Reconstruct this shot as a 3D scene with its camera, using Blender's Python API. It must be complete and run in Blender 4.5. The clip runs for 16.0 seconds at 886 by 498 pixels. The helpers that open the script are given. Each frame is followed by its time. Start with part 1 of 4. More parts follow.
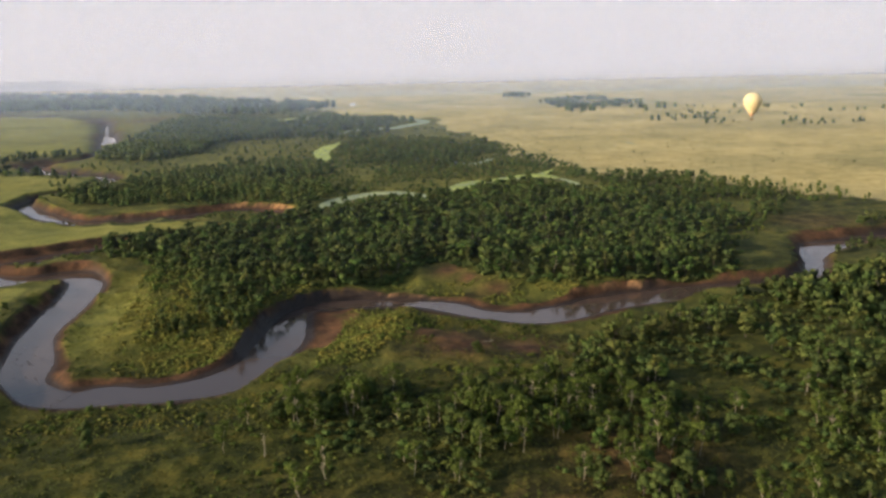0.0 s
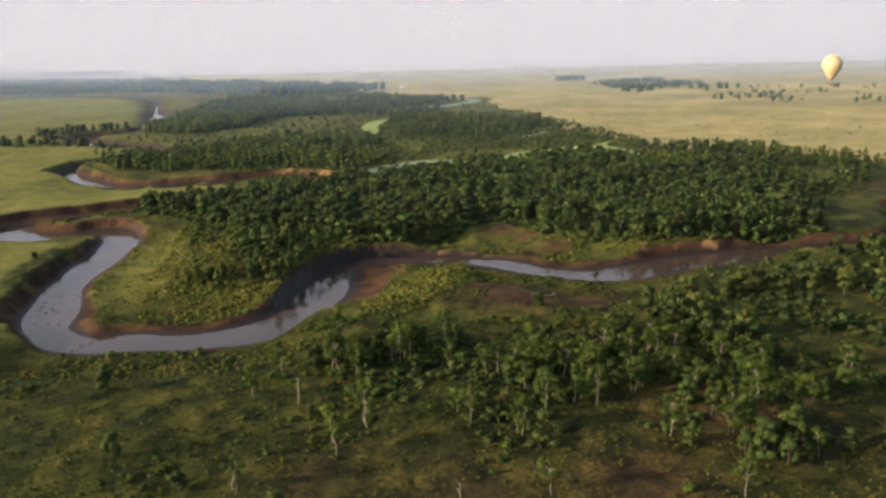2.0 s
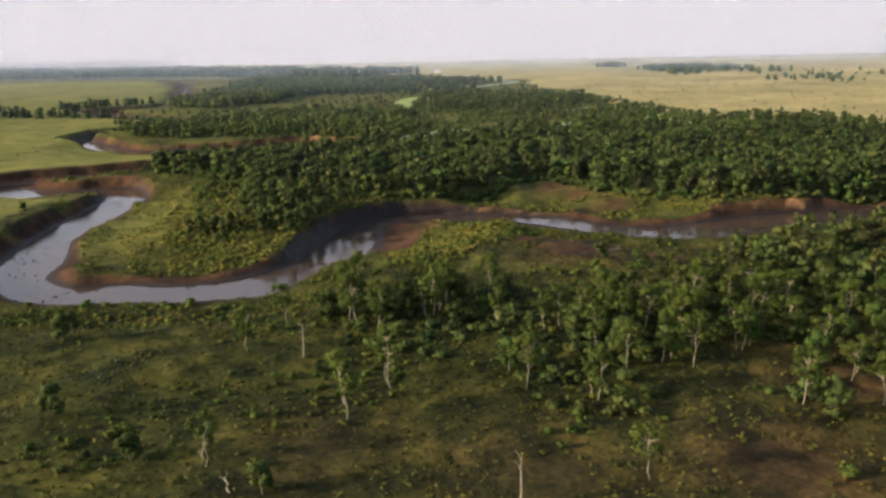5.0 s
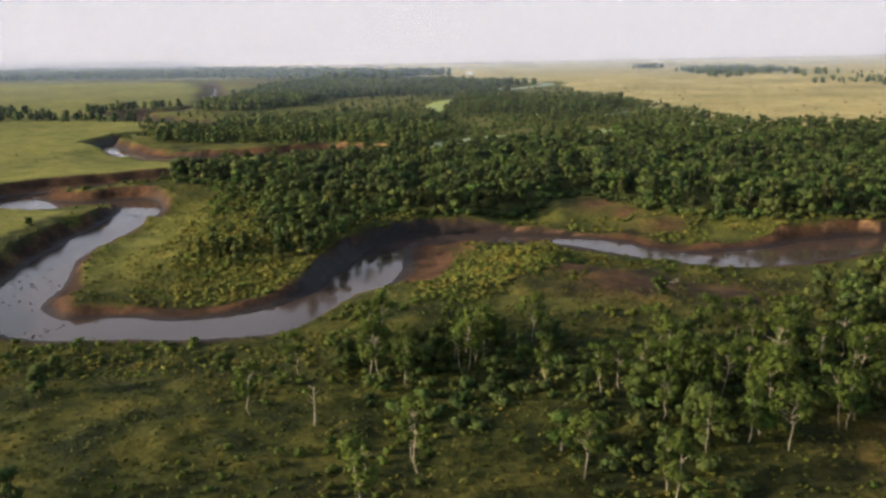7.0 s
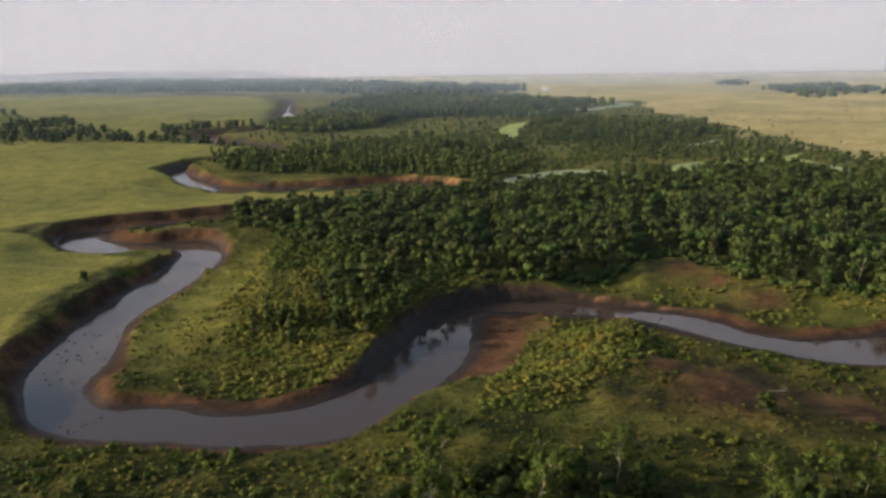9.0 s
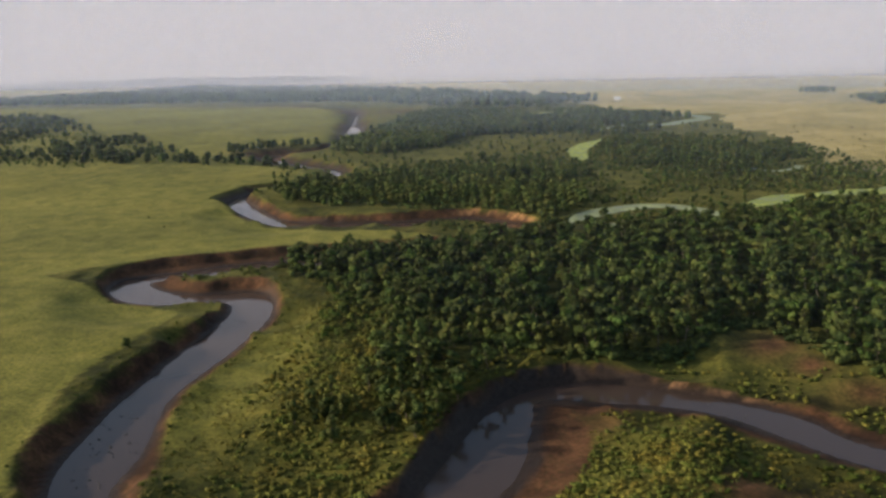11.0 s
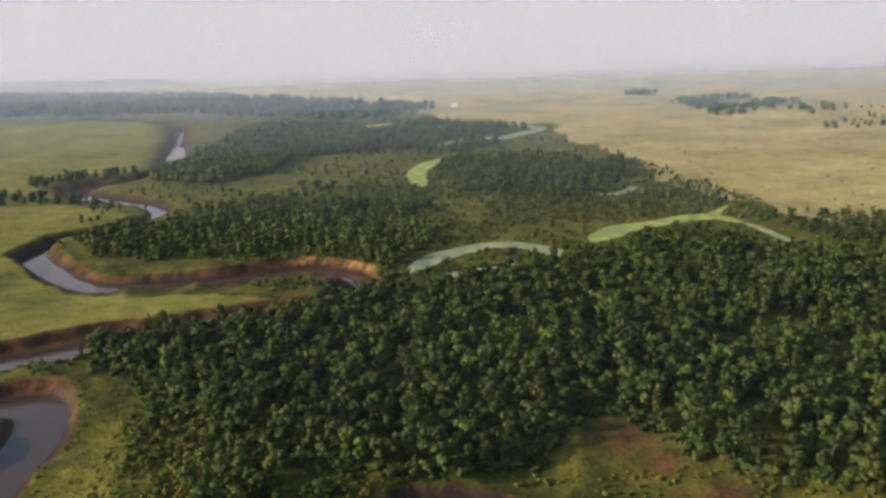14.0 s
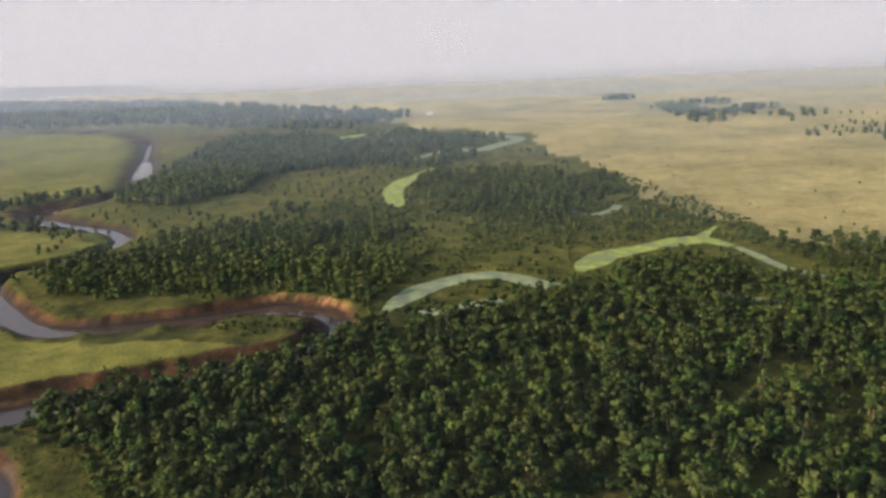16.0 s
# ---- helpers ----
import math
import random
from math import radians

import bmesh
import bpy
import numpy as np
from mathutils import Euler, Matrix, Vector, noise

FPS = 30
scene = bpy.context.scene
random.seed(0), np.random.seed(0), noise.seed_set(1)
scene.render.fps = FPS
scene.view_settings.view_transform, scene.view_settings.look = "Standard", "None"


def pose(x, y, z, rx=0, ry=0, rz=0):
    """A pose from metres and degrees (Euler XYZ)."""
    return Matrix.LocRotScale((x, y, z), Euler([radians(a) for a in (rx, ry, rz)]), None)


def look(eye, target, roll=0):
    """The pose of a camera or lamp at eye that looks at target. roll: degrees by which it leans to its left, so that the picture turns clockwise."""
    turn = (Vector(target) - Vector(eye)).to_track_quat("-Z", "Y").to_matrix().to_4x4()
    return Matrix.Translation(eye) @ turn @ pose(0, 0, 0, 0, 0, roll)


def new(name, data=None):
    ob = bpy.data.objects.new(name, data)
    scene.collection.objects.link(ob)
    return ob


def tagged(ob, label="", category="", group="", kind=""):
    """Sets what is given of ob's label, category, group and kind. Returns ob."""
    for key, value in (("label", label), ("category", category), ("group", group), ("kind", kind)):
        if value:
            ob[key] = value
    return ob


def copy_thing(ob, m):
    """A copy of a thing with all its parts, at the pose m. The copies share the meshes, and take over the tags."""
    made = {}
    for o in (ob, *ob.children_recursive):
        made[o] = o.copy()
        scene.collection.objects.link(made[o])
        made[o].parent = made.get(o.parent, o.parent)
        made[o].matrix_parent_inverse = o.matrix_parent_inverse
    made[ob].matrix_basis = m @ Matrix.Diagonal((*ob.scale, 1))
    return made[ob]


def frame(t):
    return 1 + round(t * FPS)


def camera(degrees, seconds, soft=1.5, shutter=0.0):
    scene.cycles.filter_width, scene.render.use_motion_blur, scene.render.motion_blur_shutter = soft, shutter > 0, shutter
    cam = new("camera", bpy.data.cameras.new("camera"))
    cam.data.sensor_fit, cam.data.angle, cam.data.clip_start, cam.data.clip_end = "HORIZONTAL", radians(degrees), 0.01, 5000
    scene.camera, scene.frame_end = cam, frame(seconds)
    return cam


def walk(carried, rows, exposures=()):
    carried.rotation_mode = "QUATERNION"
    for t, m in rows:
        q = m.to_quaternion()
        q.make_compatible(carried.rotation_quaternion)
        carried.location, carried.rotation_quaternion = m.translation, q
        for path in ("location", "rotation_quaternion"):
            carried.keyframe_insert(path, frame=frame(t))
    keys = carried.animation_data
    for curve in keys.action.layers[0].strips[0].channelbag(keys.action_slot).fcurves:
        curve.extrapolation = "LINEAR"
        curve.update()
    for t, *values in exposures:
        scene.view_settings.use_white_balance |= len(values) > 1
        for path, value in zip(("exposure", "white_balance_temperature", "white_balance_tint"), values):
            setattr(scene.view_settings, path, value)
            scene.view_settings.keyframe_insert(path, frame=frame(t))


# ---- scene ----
cam = camera(58.0, 16.0, soft=2.8)
PATH = [
    (0, (-1.223, 13.784, 103.126), (-1.260, 15.726, 102.647), -1.3),
    (0.5, (-2.350, 19.481, 97.500), (-2.417, 21.422, 97.020), -1.5),
    (1, (-3.337, 25.152, 91.664), (-3.433, 27.091, 91.182), -1.4),
    (1.5, (-4.287, 30.900, 85.608), (-4.415, 32.837, 85.128), -1.6),
    (2, (-5.248, 36.765, 79.472), (-5.403, 38.699, 78.986), -1.4),
    (2.5, (-6.234, 42.747, 73.482), (-6.421, 44.679, 73.001), -1.3),
    (3, (-7.241, 48.821, 67.889), (-7.456, 50.751, 67.410), -1.3),
    (3.5, (-8.263, 54.956, 62.930), (-8.490, 56.883, 62.447), -1.1),
    (6, (-13.451, 85.557, 52.680), (-13.702, 87.482, 52.196), -1.6),
    (6.5, (-14.519, 91.579, 53.738), (-14.792, 93.502, 53.261), -1.5),
    (7, (-15.601, 97.574, 55.664), (-15.910, 99.490, 55.181), -1.2),
    (7.5, (-16.689, 103.555, 58.321), (-17.043, 105.466, 57.850), -1.6),
    (8, (-17.771, 109.531, 61.560), (-18.162, 111.433, 61.080), -1.1),
    (8.5, (-18.828, 115.514, 65.230), (-19.269, 117.409, 64.767), -1.5),
    (9, (-19.837, 121.509, 69.188), (-20.318, 123.393, 68.723), -1.0),
    (9.5, (-20.774, 127.516, 73.310), (-21.301, 129.388, 72.842), -1.4),
    (11.8, (-23.702, 155.155, 91.997), (-24.369, 156.983, 91.534), -1.4),
    (12, (-23.856, 157.542, 93.510), (-24.460, 159.392, 93.049), -1.6),
    (12.5, (-24.211, 163.489, 97.191), (-24.666, 165.377, 96.710), -1.5),
    (13, (-24.572, 169.416, 100.724), (-24.941, 171.319, 100.234), -2.1),
    (13.5, (-25.001, 175.340, 104.105), (-25.312, 177.255, 103.620), -2.1),
    (14, (-25.564, 181.292, 107.324), (-25.841, 183.211, 106.831), -2.1),
    (14.5, (-26.307, 187.320, 110.359), (-26.561, 189.242, 109.866), -2.5),
    (15, (-27.235, 193.486, 113.181), (-27.478, 195.409, 112.686), -2.3),
    (15.5, (-28.280, 199.866, 115.763), (-28.517, 201.789, 115.266), -2.9),
    (16, (-29.254, 206.546, 118.086), (-29.475, 208.471, 117.589), -2.6),
]
walk(cam, [(t, look(eye, target, roll)) for t, eye, target, roll in PATH],
     [(0.0, 0.78), (6.5, 0.84), (8.0, 0.72), (9.5, 0.50), (12.0, 0.42), (13.0, 0.60), (14.0, 0.62), (16.0, 0.68)])

# ---------------------------------------------------------------- light
SUN_DIR = Vector((-0.90, -0.38, 0.31)).normalized()
world = bpy.data.worlds.new("sky")
scene.world = world
world.use_nodes = True
wn = world.node_tree.nodes
sky = wn.new("ShaderNodeTexSky")
sky.sky_type, sky.sun_disc = "NISHITA", False
sky.sun_elevation = math.asin(SUN_DIR.z)
sky.sun_rotation = math.atan2(SUN_DIR.x, SUN_DIR.y)
sky.dust_density, sky.air_density, sky.ozone_density = 3.0, 1.0, 1.0
wn["Background"].inputs["Strength"].default_value = 0.13
world.node_tree.links.new(sky.outputs[0], wn["Background"].inputs[0])
sun = new("sun", bpy.data.lights.new("sun", "SUN"))
sun.data.energy, sun.data.angle, sun.data.color = 3.2, radians(1.2), (1.0, 0.86, 0.66)
sun.matrix_world = look(SUN_DIR * 100, (0, 0, 0))


# ---------------------------------------------------------------- materials
def material(name, rough=0.9):
    m = bpy.data.materials.new(name)
    m.use_nodes = True
    n, l = m.node_tree.nodes, m.node_tree.links
    b = n["Principled BSDF"]
    b.inputs["Roughness"].default_value = rough
    b.inputs["Specular IOR Level"].default_value = 0.2
    return m, n, l, b


def noise_tex(n, l, scale, detail=4.0, rough=0.6, coords=None):
    t = n.new("ShaderNodeTexNoise")
    t.inputs["Scale"].default_value, t.inputs["Detail"].default_value = scale, detail
    t.inputs["Roughness"].default_value = rough
    if coords is None:
        coords = n.new("ShaderNodeTexCoord").outputs["Object"]
    l.new(coords, t.inputs["Vector"])
    return t.outputs["Fac"]


def ramp(n, l, fac, stops):
    r = n.new("ShaderNodeValToRGB")
    e = r.color_ramp.elements
    e[0].position, e[0].color = stops[0][0], (*stops[0][1], 1)
    e[1].position, e[1].color = stops[-1][0], (*stops[-1][1], 1)
    for p, c in stops[1:-1]:
        k = e.new(p)
        k.color = (*c, 1)
    l.new(fac, r.inputs[0])
    return r.outputs[0]


def mixed(n, l, fac, a, b, kind="MIX"):
    m = n.new("ShaderNodeMix")
    m.data_type, m.blend_type = "RGBA", kind
    for src, socket in ((fac, m.inputs[0]), (a, m.inputs[6]), (b, m.inputs[7])):
        if isinstance(src, (int, float)):
            socket.default_value = src
        elif isinstance(src, tuple):
            socket.default_value = (*src, 1)
        else:
            l.new(src, socket)
    return m.outputs[2]


def attr(n, name):
    a = n.new("ShaderNodeAttribute")
    a.attribute_name = name
    return a.outputs["Fac"]


def mathn(n, l, op, a, b):
    m = n.new("ShaderNodeMath")
    m.operation, m.use_clamp = op, True
    for src, socket in ((a, m.inputs[0]), (b, m.inputs[1])):
        if isinstance(src, (int, float)):
            socket.default_value = src
        else:
            l.new(src, socket)
    return m.outputs[0]


def bump(n, l, b, height, strength, distance):
    k = n.new("ShaderNodeBump")
    k.inputs["Strength"].default_value, k.inputs["Distance"].default_value = strength, distance
    l.new(height, k.inputs["Height"])
    l.new(k.outputs[0], b.inputs["Normal"])


def ground_material():
    m, n, l, b = material("grassland_and_mud", 0.95)
    b.inputs["Specular IOR Level"].default_value = 0.15
    co = n.new("ShaderNodeTexCoord").outputs["Object"]
    fine = noise_tex(n, l, 0.9, 5, 0.7, co)
    mid = noise_tex(n, l, 0.09, 5, 0.65, co)
    wide = noise_tex(n, l, 0.012, 4, 0.6, co)
    scrub = ramp(n, l, mid, [(0.36, (0.016, 0.022, 0.005)), (0.5, (0.044, 0.049, 0.009)), (0.66, (0.105, 0.094, 0.018))])
    lush = ramp(n, l, mid, [(0.34, (0.140, 0.148, 0.032)), (0.5, (0.196, 0.192, 0.042)), (0.68, (0.255, 0.238, 0.062))])
    dry = ramp(n, l, mid, [(0.3, (0.38, 0.31, 0.13)), (0.5, (0.52, 0.42, 0.20)), (0.72, (0.60, 0.48, 0.25))])
    soil = ramp(n, l, mid, [(0.38, (0.034, 0.017, 0.011)), (0.5, (0.072, 0.035, 0.019)), (0.64, (0.130, 0.062, 0.031))])
    c = mixed(n, l, attr(n, "lush"), scrub, lush)
    c = mixed(n, l, attr(n, "dry"), c, dry)
    patch = ramp(n, l, wide, [(0.35, (0.72, 0.76, 0.7)), (0.65, (1.15, 1.1, 1.0))])
    c = mixed(n, l, 0.8, c, patch, "MULTIPLY")
    broken = mathn(n, l, "MULTIPLY", attr(n, "soil"), ramp(n, l, fine, [(0.25, (0.6, 0.6, 0.6)), (0.5, (1, 1, 1))]))
    c = mixed(n, l, broken, c, soil)
    wet = attr(n, "wet")
    # near-black mud at the water's edge, and shade painted on two banks
    c = mixed(n, l, wet, c, (0.035, 0.024, 0.019))
    c = mixed(n, l, attr(n, "clay"), c, (0.42, 0.23, 0.11))
    c = mixed(n, l, 0.75, c, ramp(n, l, fine, [(0.38, (0.5, 0.52, 0.5)), (0.6, (1.35, 1.3, 1.2))]), "MULTIPLY")
    l.new(c, b.inputs["Base Color"])
    r = n.new("ShaderNodeMapRange")
    l.new(wet, r.inputs[0])
    r.inputs[3].default_value, r.inputs[4].default_value = 0.95, 0.45
    l.new(r.outputs[0], b.inputs["Roughness"])
    bump(n, l, b, fine, 0.7, 0.5)
    return m


def leaf_material(name, dark, bright, through_light=0.25):
    m, n, l, b = material(name, 0.75)
    b.inputs["Specular IOR Level"].default_value = 0.15
    geo = n.new("ShaderNodeNewGeometry")
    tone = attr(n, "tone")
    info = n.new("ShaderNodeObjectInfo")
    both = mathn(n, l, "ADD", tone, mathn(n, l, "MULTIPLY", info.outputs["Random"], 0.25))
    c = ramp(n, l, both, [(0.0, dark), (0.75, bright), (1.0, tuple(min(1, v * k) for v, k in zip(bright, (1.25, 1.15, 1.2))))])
    c = mixed(n, l, 0.9, c, ramp(n, l, geo.outputs["Random Per Island"], [(0.0, (0.85, 0.86, 0.85)), (1.0, (1.13, 1.11, 1.04))]), "MULTIPLY")
    hue = noise_tex(n, l, 0.11, 3, 0.6)
    c = mixed(n, l, 1.0, c, ramp(n, l, hue, [(0.36, (0.80, 0.98, 0.95)), (0.5, (1.0, 1.0, 1.0)), (0.64, (1.22, 1.0, 1.0))]), "MULTIPLY")
    l.new(c, b.inputs["Base Color"])
    tr = n.new("ShaderNodeBsdfTranslucent")
    l.new(c, tr.inputs[0])
    mix = n.new("ShaderNodeMixShader")
    mix.inputs[0].default_value = through_light
    l.new(b.outputs[0], mix.inputs[1])
    l.new(tr.outputs[0], mix.inputs[2])
    l.new(mix.outputs[0], n["Material Output"].inputs[0])
    return m


def plain_material(name, dark, bright, scale, rough=0.85, relief=0.3, dist=0.05):
    m, n, l, b = material(name, rough)
    f = noise_tex(n, l, scale, 5, 0.65)
    l.new(ramp(n, l, f, [(0.3, dark), (0.7, bright)]), b.inputs["Base Color"])
    bump(n, l, b, f, relief, dist)
    return m


def water_material():
    m, n, l, b = material("muddy_river_water", 0.08)
    b.inputs["Base Color"].default_value = (0.062, 0.044, 0.036, 1)
    b.inputs["Specular IOR Level"].default_value = 0.5
    b.inputs["IOR"].default_value = 1.33
    co = n.new("ShaderNodeTexCoord").outputs["Object"]
    f = noise_tex(n, l, 0.9, 3, 0.5, co)
    wide = noise_tex(n, l, 0.05, 3, 0.5, co)
    l.new(ramp(n, l, wide, [(0.35, (0.05, 0.05, 0.05)), (0.7, (0.16, 0.16, 0.16))]), b.inputs["Roughness"])
    bump(n, l, b, f, 0.05, 0.05)
    return m


def algae_material(name, thin, half, thick):
    m, n, l, b = material(name, 0.8)
    b.inputs["Specular IOR Level"].default_value = 0.08
    co = n.new("ShaderNodeTexCoord").outputs["Object"]
    f = noise_tex(n, l, 0.16, 5, 0.6, co)
    l.new(ramp(n, l, f, [(0.34, thin), (0.48, half), (0.64, thick)]), b.inputs["Base Color"])
    l.new(ramp(n, l, f, [(0.35, (0.3, 0.3, 0.3)), (0.5, (0.8, 0.8, 0.8))]), b.inputs["Roughness"])
    return m


GROUND = ground_material()
WATER = water_material()
ALGAE = algae_material("algae_covered_water", (0.15, 0.18, 0.09), (0.26, 0.31, 0.09), (0.40, 0.44, 0.11))
SCUM = algae_material("grey_green_scum_on_water", (0.13, 0.155, 0.11), (0.23, 0.265, 0.155), (0.32, 0.36, 0.18))
LEAF = leaf_material("forest_leaves", (0.018, 0.029, 0.011), (0.084, 0.112, 0.028))
LEAF_LIGHT = leaf_material("light_leaves", (0.018, 0.029, 0.007), (0.086, 0.115, 0.020))
BRIGHT_LEAF = leaf_material("fresh_green_leaves", (0.030, 0.050, 0.012), (0.096, 0.148, 0.032), 0.3)
YELLOW_LEAF = leaf_material("yellow_thicket_leaves", (0.036, 0.046, 0.010), (0.185, 0.190, 0.038), 0.2)
GRASS_LEAF = leaf_material("grass_blades", (0.022, 0.029, 0.006), (0.090, 0.092, 0.017), 0.2)
BARK = plain_material("bark", (0.05, 0.042, 0.032), (0.12, 0.10, 0.08), 3.0)
PALE_BARK = plain_material("pale_bark", (0.15, 0.125, 0.09), (0.36, 0.31, 0.23), 2.0)


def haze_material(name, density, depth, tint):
    """Tinted sheet added for haze: scatters some light, passes the rest, thins towards ground."""
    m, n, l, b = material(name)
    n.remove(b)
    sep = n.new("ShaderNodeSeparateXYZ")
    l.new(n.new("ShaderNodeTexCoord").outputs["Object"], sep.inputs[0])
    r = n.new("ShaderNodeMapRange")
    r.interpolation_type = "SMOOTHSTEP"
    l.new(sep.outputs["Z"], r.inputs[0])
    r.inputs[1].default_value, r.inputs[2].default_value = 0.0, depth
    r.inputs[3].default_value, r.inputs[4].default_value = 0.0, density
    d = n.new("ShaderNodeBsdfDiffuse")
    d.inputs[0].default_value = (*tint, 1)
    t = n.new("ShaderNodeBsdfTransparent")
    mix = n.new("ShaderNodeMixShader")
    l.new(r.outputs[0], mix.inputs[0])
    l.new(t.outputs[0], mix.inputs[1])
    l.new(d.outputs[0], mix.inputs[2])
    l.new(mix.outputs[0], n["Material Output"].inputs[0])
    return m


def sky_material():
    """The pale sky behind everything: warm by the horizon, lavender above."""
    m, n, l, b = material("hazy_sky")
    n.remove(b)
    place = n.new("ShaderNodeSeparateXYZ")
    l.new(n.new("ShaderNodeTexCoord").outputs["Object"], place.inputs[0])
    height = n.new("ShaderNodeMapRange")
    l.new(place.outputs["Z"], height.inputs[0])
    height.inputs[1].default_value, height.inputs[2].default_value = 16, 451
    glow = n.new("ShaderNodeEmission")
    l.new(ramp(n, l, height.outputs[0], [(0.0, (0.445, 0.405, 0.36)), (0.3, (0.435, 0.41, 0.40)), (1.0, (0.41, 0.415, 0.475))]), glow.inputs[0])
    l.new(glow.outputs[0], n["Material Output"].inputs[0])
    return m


# ---------------------------------------------------------------- mesh helpers
def mesh_of(name, verts, tris, mats, index=None, smooth=False, normals=None, **values):
    """A mesh from arrays of corners and triangles, with float values per corner."""
    me = bpy.data.meshes.new(name)
    v, f = np.asarray(verts, np.float32), np.asarray(tris, np.int32)
    me.vertices.add(len(v))
    me.vertices.foreach_set("co", v.ravel())
    k = f.shape[1]
    me.loops.add(f.size)
    me.loops.foreach_set("vertex_index", f.ravel())
    me.polygons.add(len(f))
    me.polygons.foreach_set("loop_start", np.arange(0, f.size, k, dtype=np.int32))
    for m in mats:
        me.materials.append(m)
    if index is not None:
        me.polygons.foreach_set("material_index", np.asarray(index, np.int32))
    me.polygons.foreach_set("use_smooth", np.full(len(f), smooth))
    for key, val in values.items():
        me.attributes.new(key, "FLOAT", "POINT").data.foreach_set("value", np.asarray(val, np.float32))
    me.update(calc_edges=True)
    me.validate()
    if normals is not None:
        me.normals_split_custom_set_from_vertices(np.asarray(normals, np.float32))
    return me


def part(name, bm, mat, parent, label=""):
    me = bpy.data.meshes.new(name)
    bm.to_mesh(me)
    bm.free()
    me.materials.append(mat)
    ob = new(name, me)
    ob.parent = parent
    if label:
        ob["label"] = label
    return ob


def spline(points, step):
    """A Catmull-Rom curve through the points, at about that step."""
    p = np.asarray(points, float)
    p = np.vstack([2 * p[0] - p[1], p, 2 * p[-1] - p[-2]])
    out = []
    for a, b, c, d in zip(p, p[1:], p[2:], p[3:]):
        k = max(2, int(np.linalg.norm((c - b)[:2]) / step))
        for t in np.arange(k) / k:
            out.append(0.5 * (2 * b + (c - a) * t + (2 * a - 5 * b + 4 * c - d) * t**2 + (3 * b - a - 3 * c + d) * t**3))
    return np.array(out + [p[-2]])


def inside(x, y, poly):
    hit = np.zeros(x.shape, bool)
    for (ax, ay), (bx, by) in zip(poly, np.roll(poly, -1, 0)):
        if ay != by:
            hit ^= ((ay > y) != (by > y)) & (x < (bx - ax) * (y - ay) / (by - ay) + ax)
    return hit


def distance(x, y, line, chunk=4000):
    """The distance from each point to a polyline."""
    a, d = line[:-1, :2], np.diff(line[:, :2], axis=0)
    q = (d**2).sum(1) + 1e-9
    out = np.empty(len(x))
    for i in range(0, len(x), chunk):
        px, py = x[i:i + chunk, None] - a[:, 0], y[i:i + chunk, None] - a[:, 1]
        t = ((px * d[:, 0] + py * d[:, 1]) / q).clip(0, 1)
        out[i:i + chunk] = np.sqrt(((px - t * d[:, 0])**2 + (py - t * d[:, 1])**2).min(1))
    return out


LATTICE = np.random.RandomState(5).rand(64, 64)


def waves(x, y, size, octaves=3):
    """Smooth random values from 0 to 1 with hills of that size in metres."""
    total, amp, norm = 0.0, 1.0, 0.0
    for o in range(octaves):
        u, v = x / size + 17.3 * o, y / size + 9.1 * o
        i, j = np.floor(u).astype(int), np.floor(v).astype(int)
        fu, fv = u - i, v - j
        fu, fv = fu * fu * (3 - 2 * fu), fv * fv * (3 - 2 * fv)
        g = lambda p, q: LATTICE[p % 64, q % 64]
        total = total + amp * ((g(i, j) * (1 - fu) + g(i + 1, j) * fu) * (1 - fv) + (g(i, j + 1) * (1 - fu) + g(i + 1, j + 1) * fu) * fv)
        norm, amp, size = norm + amp, amp / 2, size / 2
    return total / norm


# ---------------------------------------------------------------- river course
NORTH_A = [(430, 474), (300, 478), (232, 460), (209, 449), (190, 445), (178, 423), (169, 395), (154, 377), (127, 371), (103, 367), (86, 363), (69, 357),
           (55, 351), (45, 343), (32, 337), (19, 334), (8, 338), (-1, 347), (-17, 352), (-30, 354), (-42, 356), (-54, 356), (-63, 352), (-70, 345), (-75, 336),
           (-77, 326), (-78, 314), (-79, 299), (-80, 285), (-84, 276), (-89, 269), (-95, 265), (-101, 262), (-109, 261), (-117, 262), (-125, 261), (-132, 259)]
NORTH_B = [(-139, 263), (-144, 267), (-147, 275), (-150, 285), (-157, 300), (-163, 312), (-166, 330), (-168, 352), (-173, 379), (-178, 393), (-188, 408),
           (-200, 411), (-209, 407), (-221, 402), (-236, 404), (-247, 410), (-249, 416), (-237, 426), (-226, 435), (-211, 444), (-195, 456), (-180, 473),
           (-160, 481), (-142, 492), (-130, 498), (-118, 516), (-112, 528), (-112, 541), (-118, 554), (-128, 561), (-140, 567), (-153, 570), (-165, 565),
           (-178, 558), (-200, 549), (-225, 543), (-245, 540), (-265, 545), (-291, 568), (-318, 594)]
SOUTH_A = [(430, 450), (300, 458), (228, 447), (206, 434), (188, 416), (173, 382), (162, 369), (137, 361), (116, 356), (94, 348), (68, 338), (47, 325),
           (30, 320), (14, 325), (2, 331), (-11, 340), (-20, 344), (-34, 346), (-47, 344), (-57, 343), (-65, 341), (-66, 334), (-64, 322), (-62, 307),
           (-63, 293), (-66, 280), (-69, 269), (-73, 261), (-80, 255), (-89, 252), (-98, 250), (-110, 249), (-121, 247), (-132, 247), (-142, 250)]
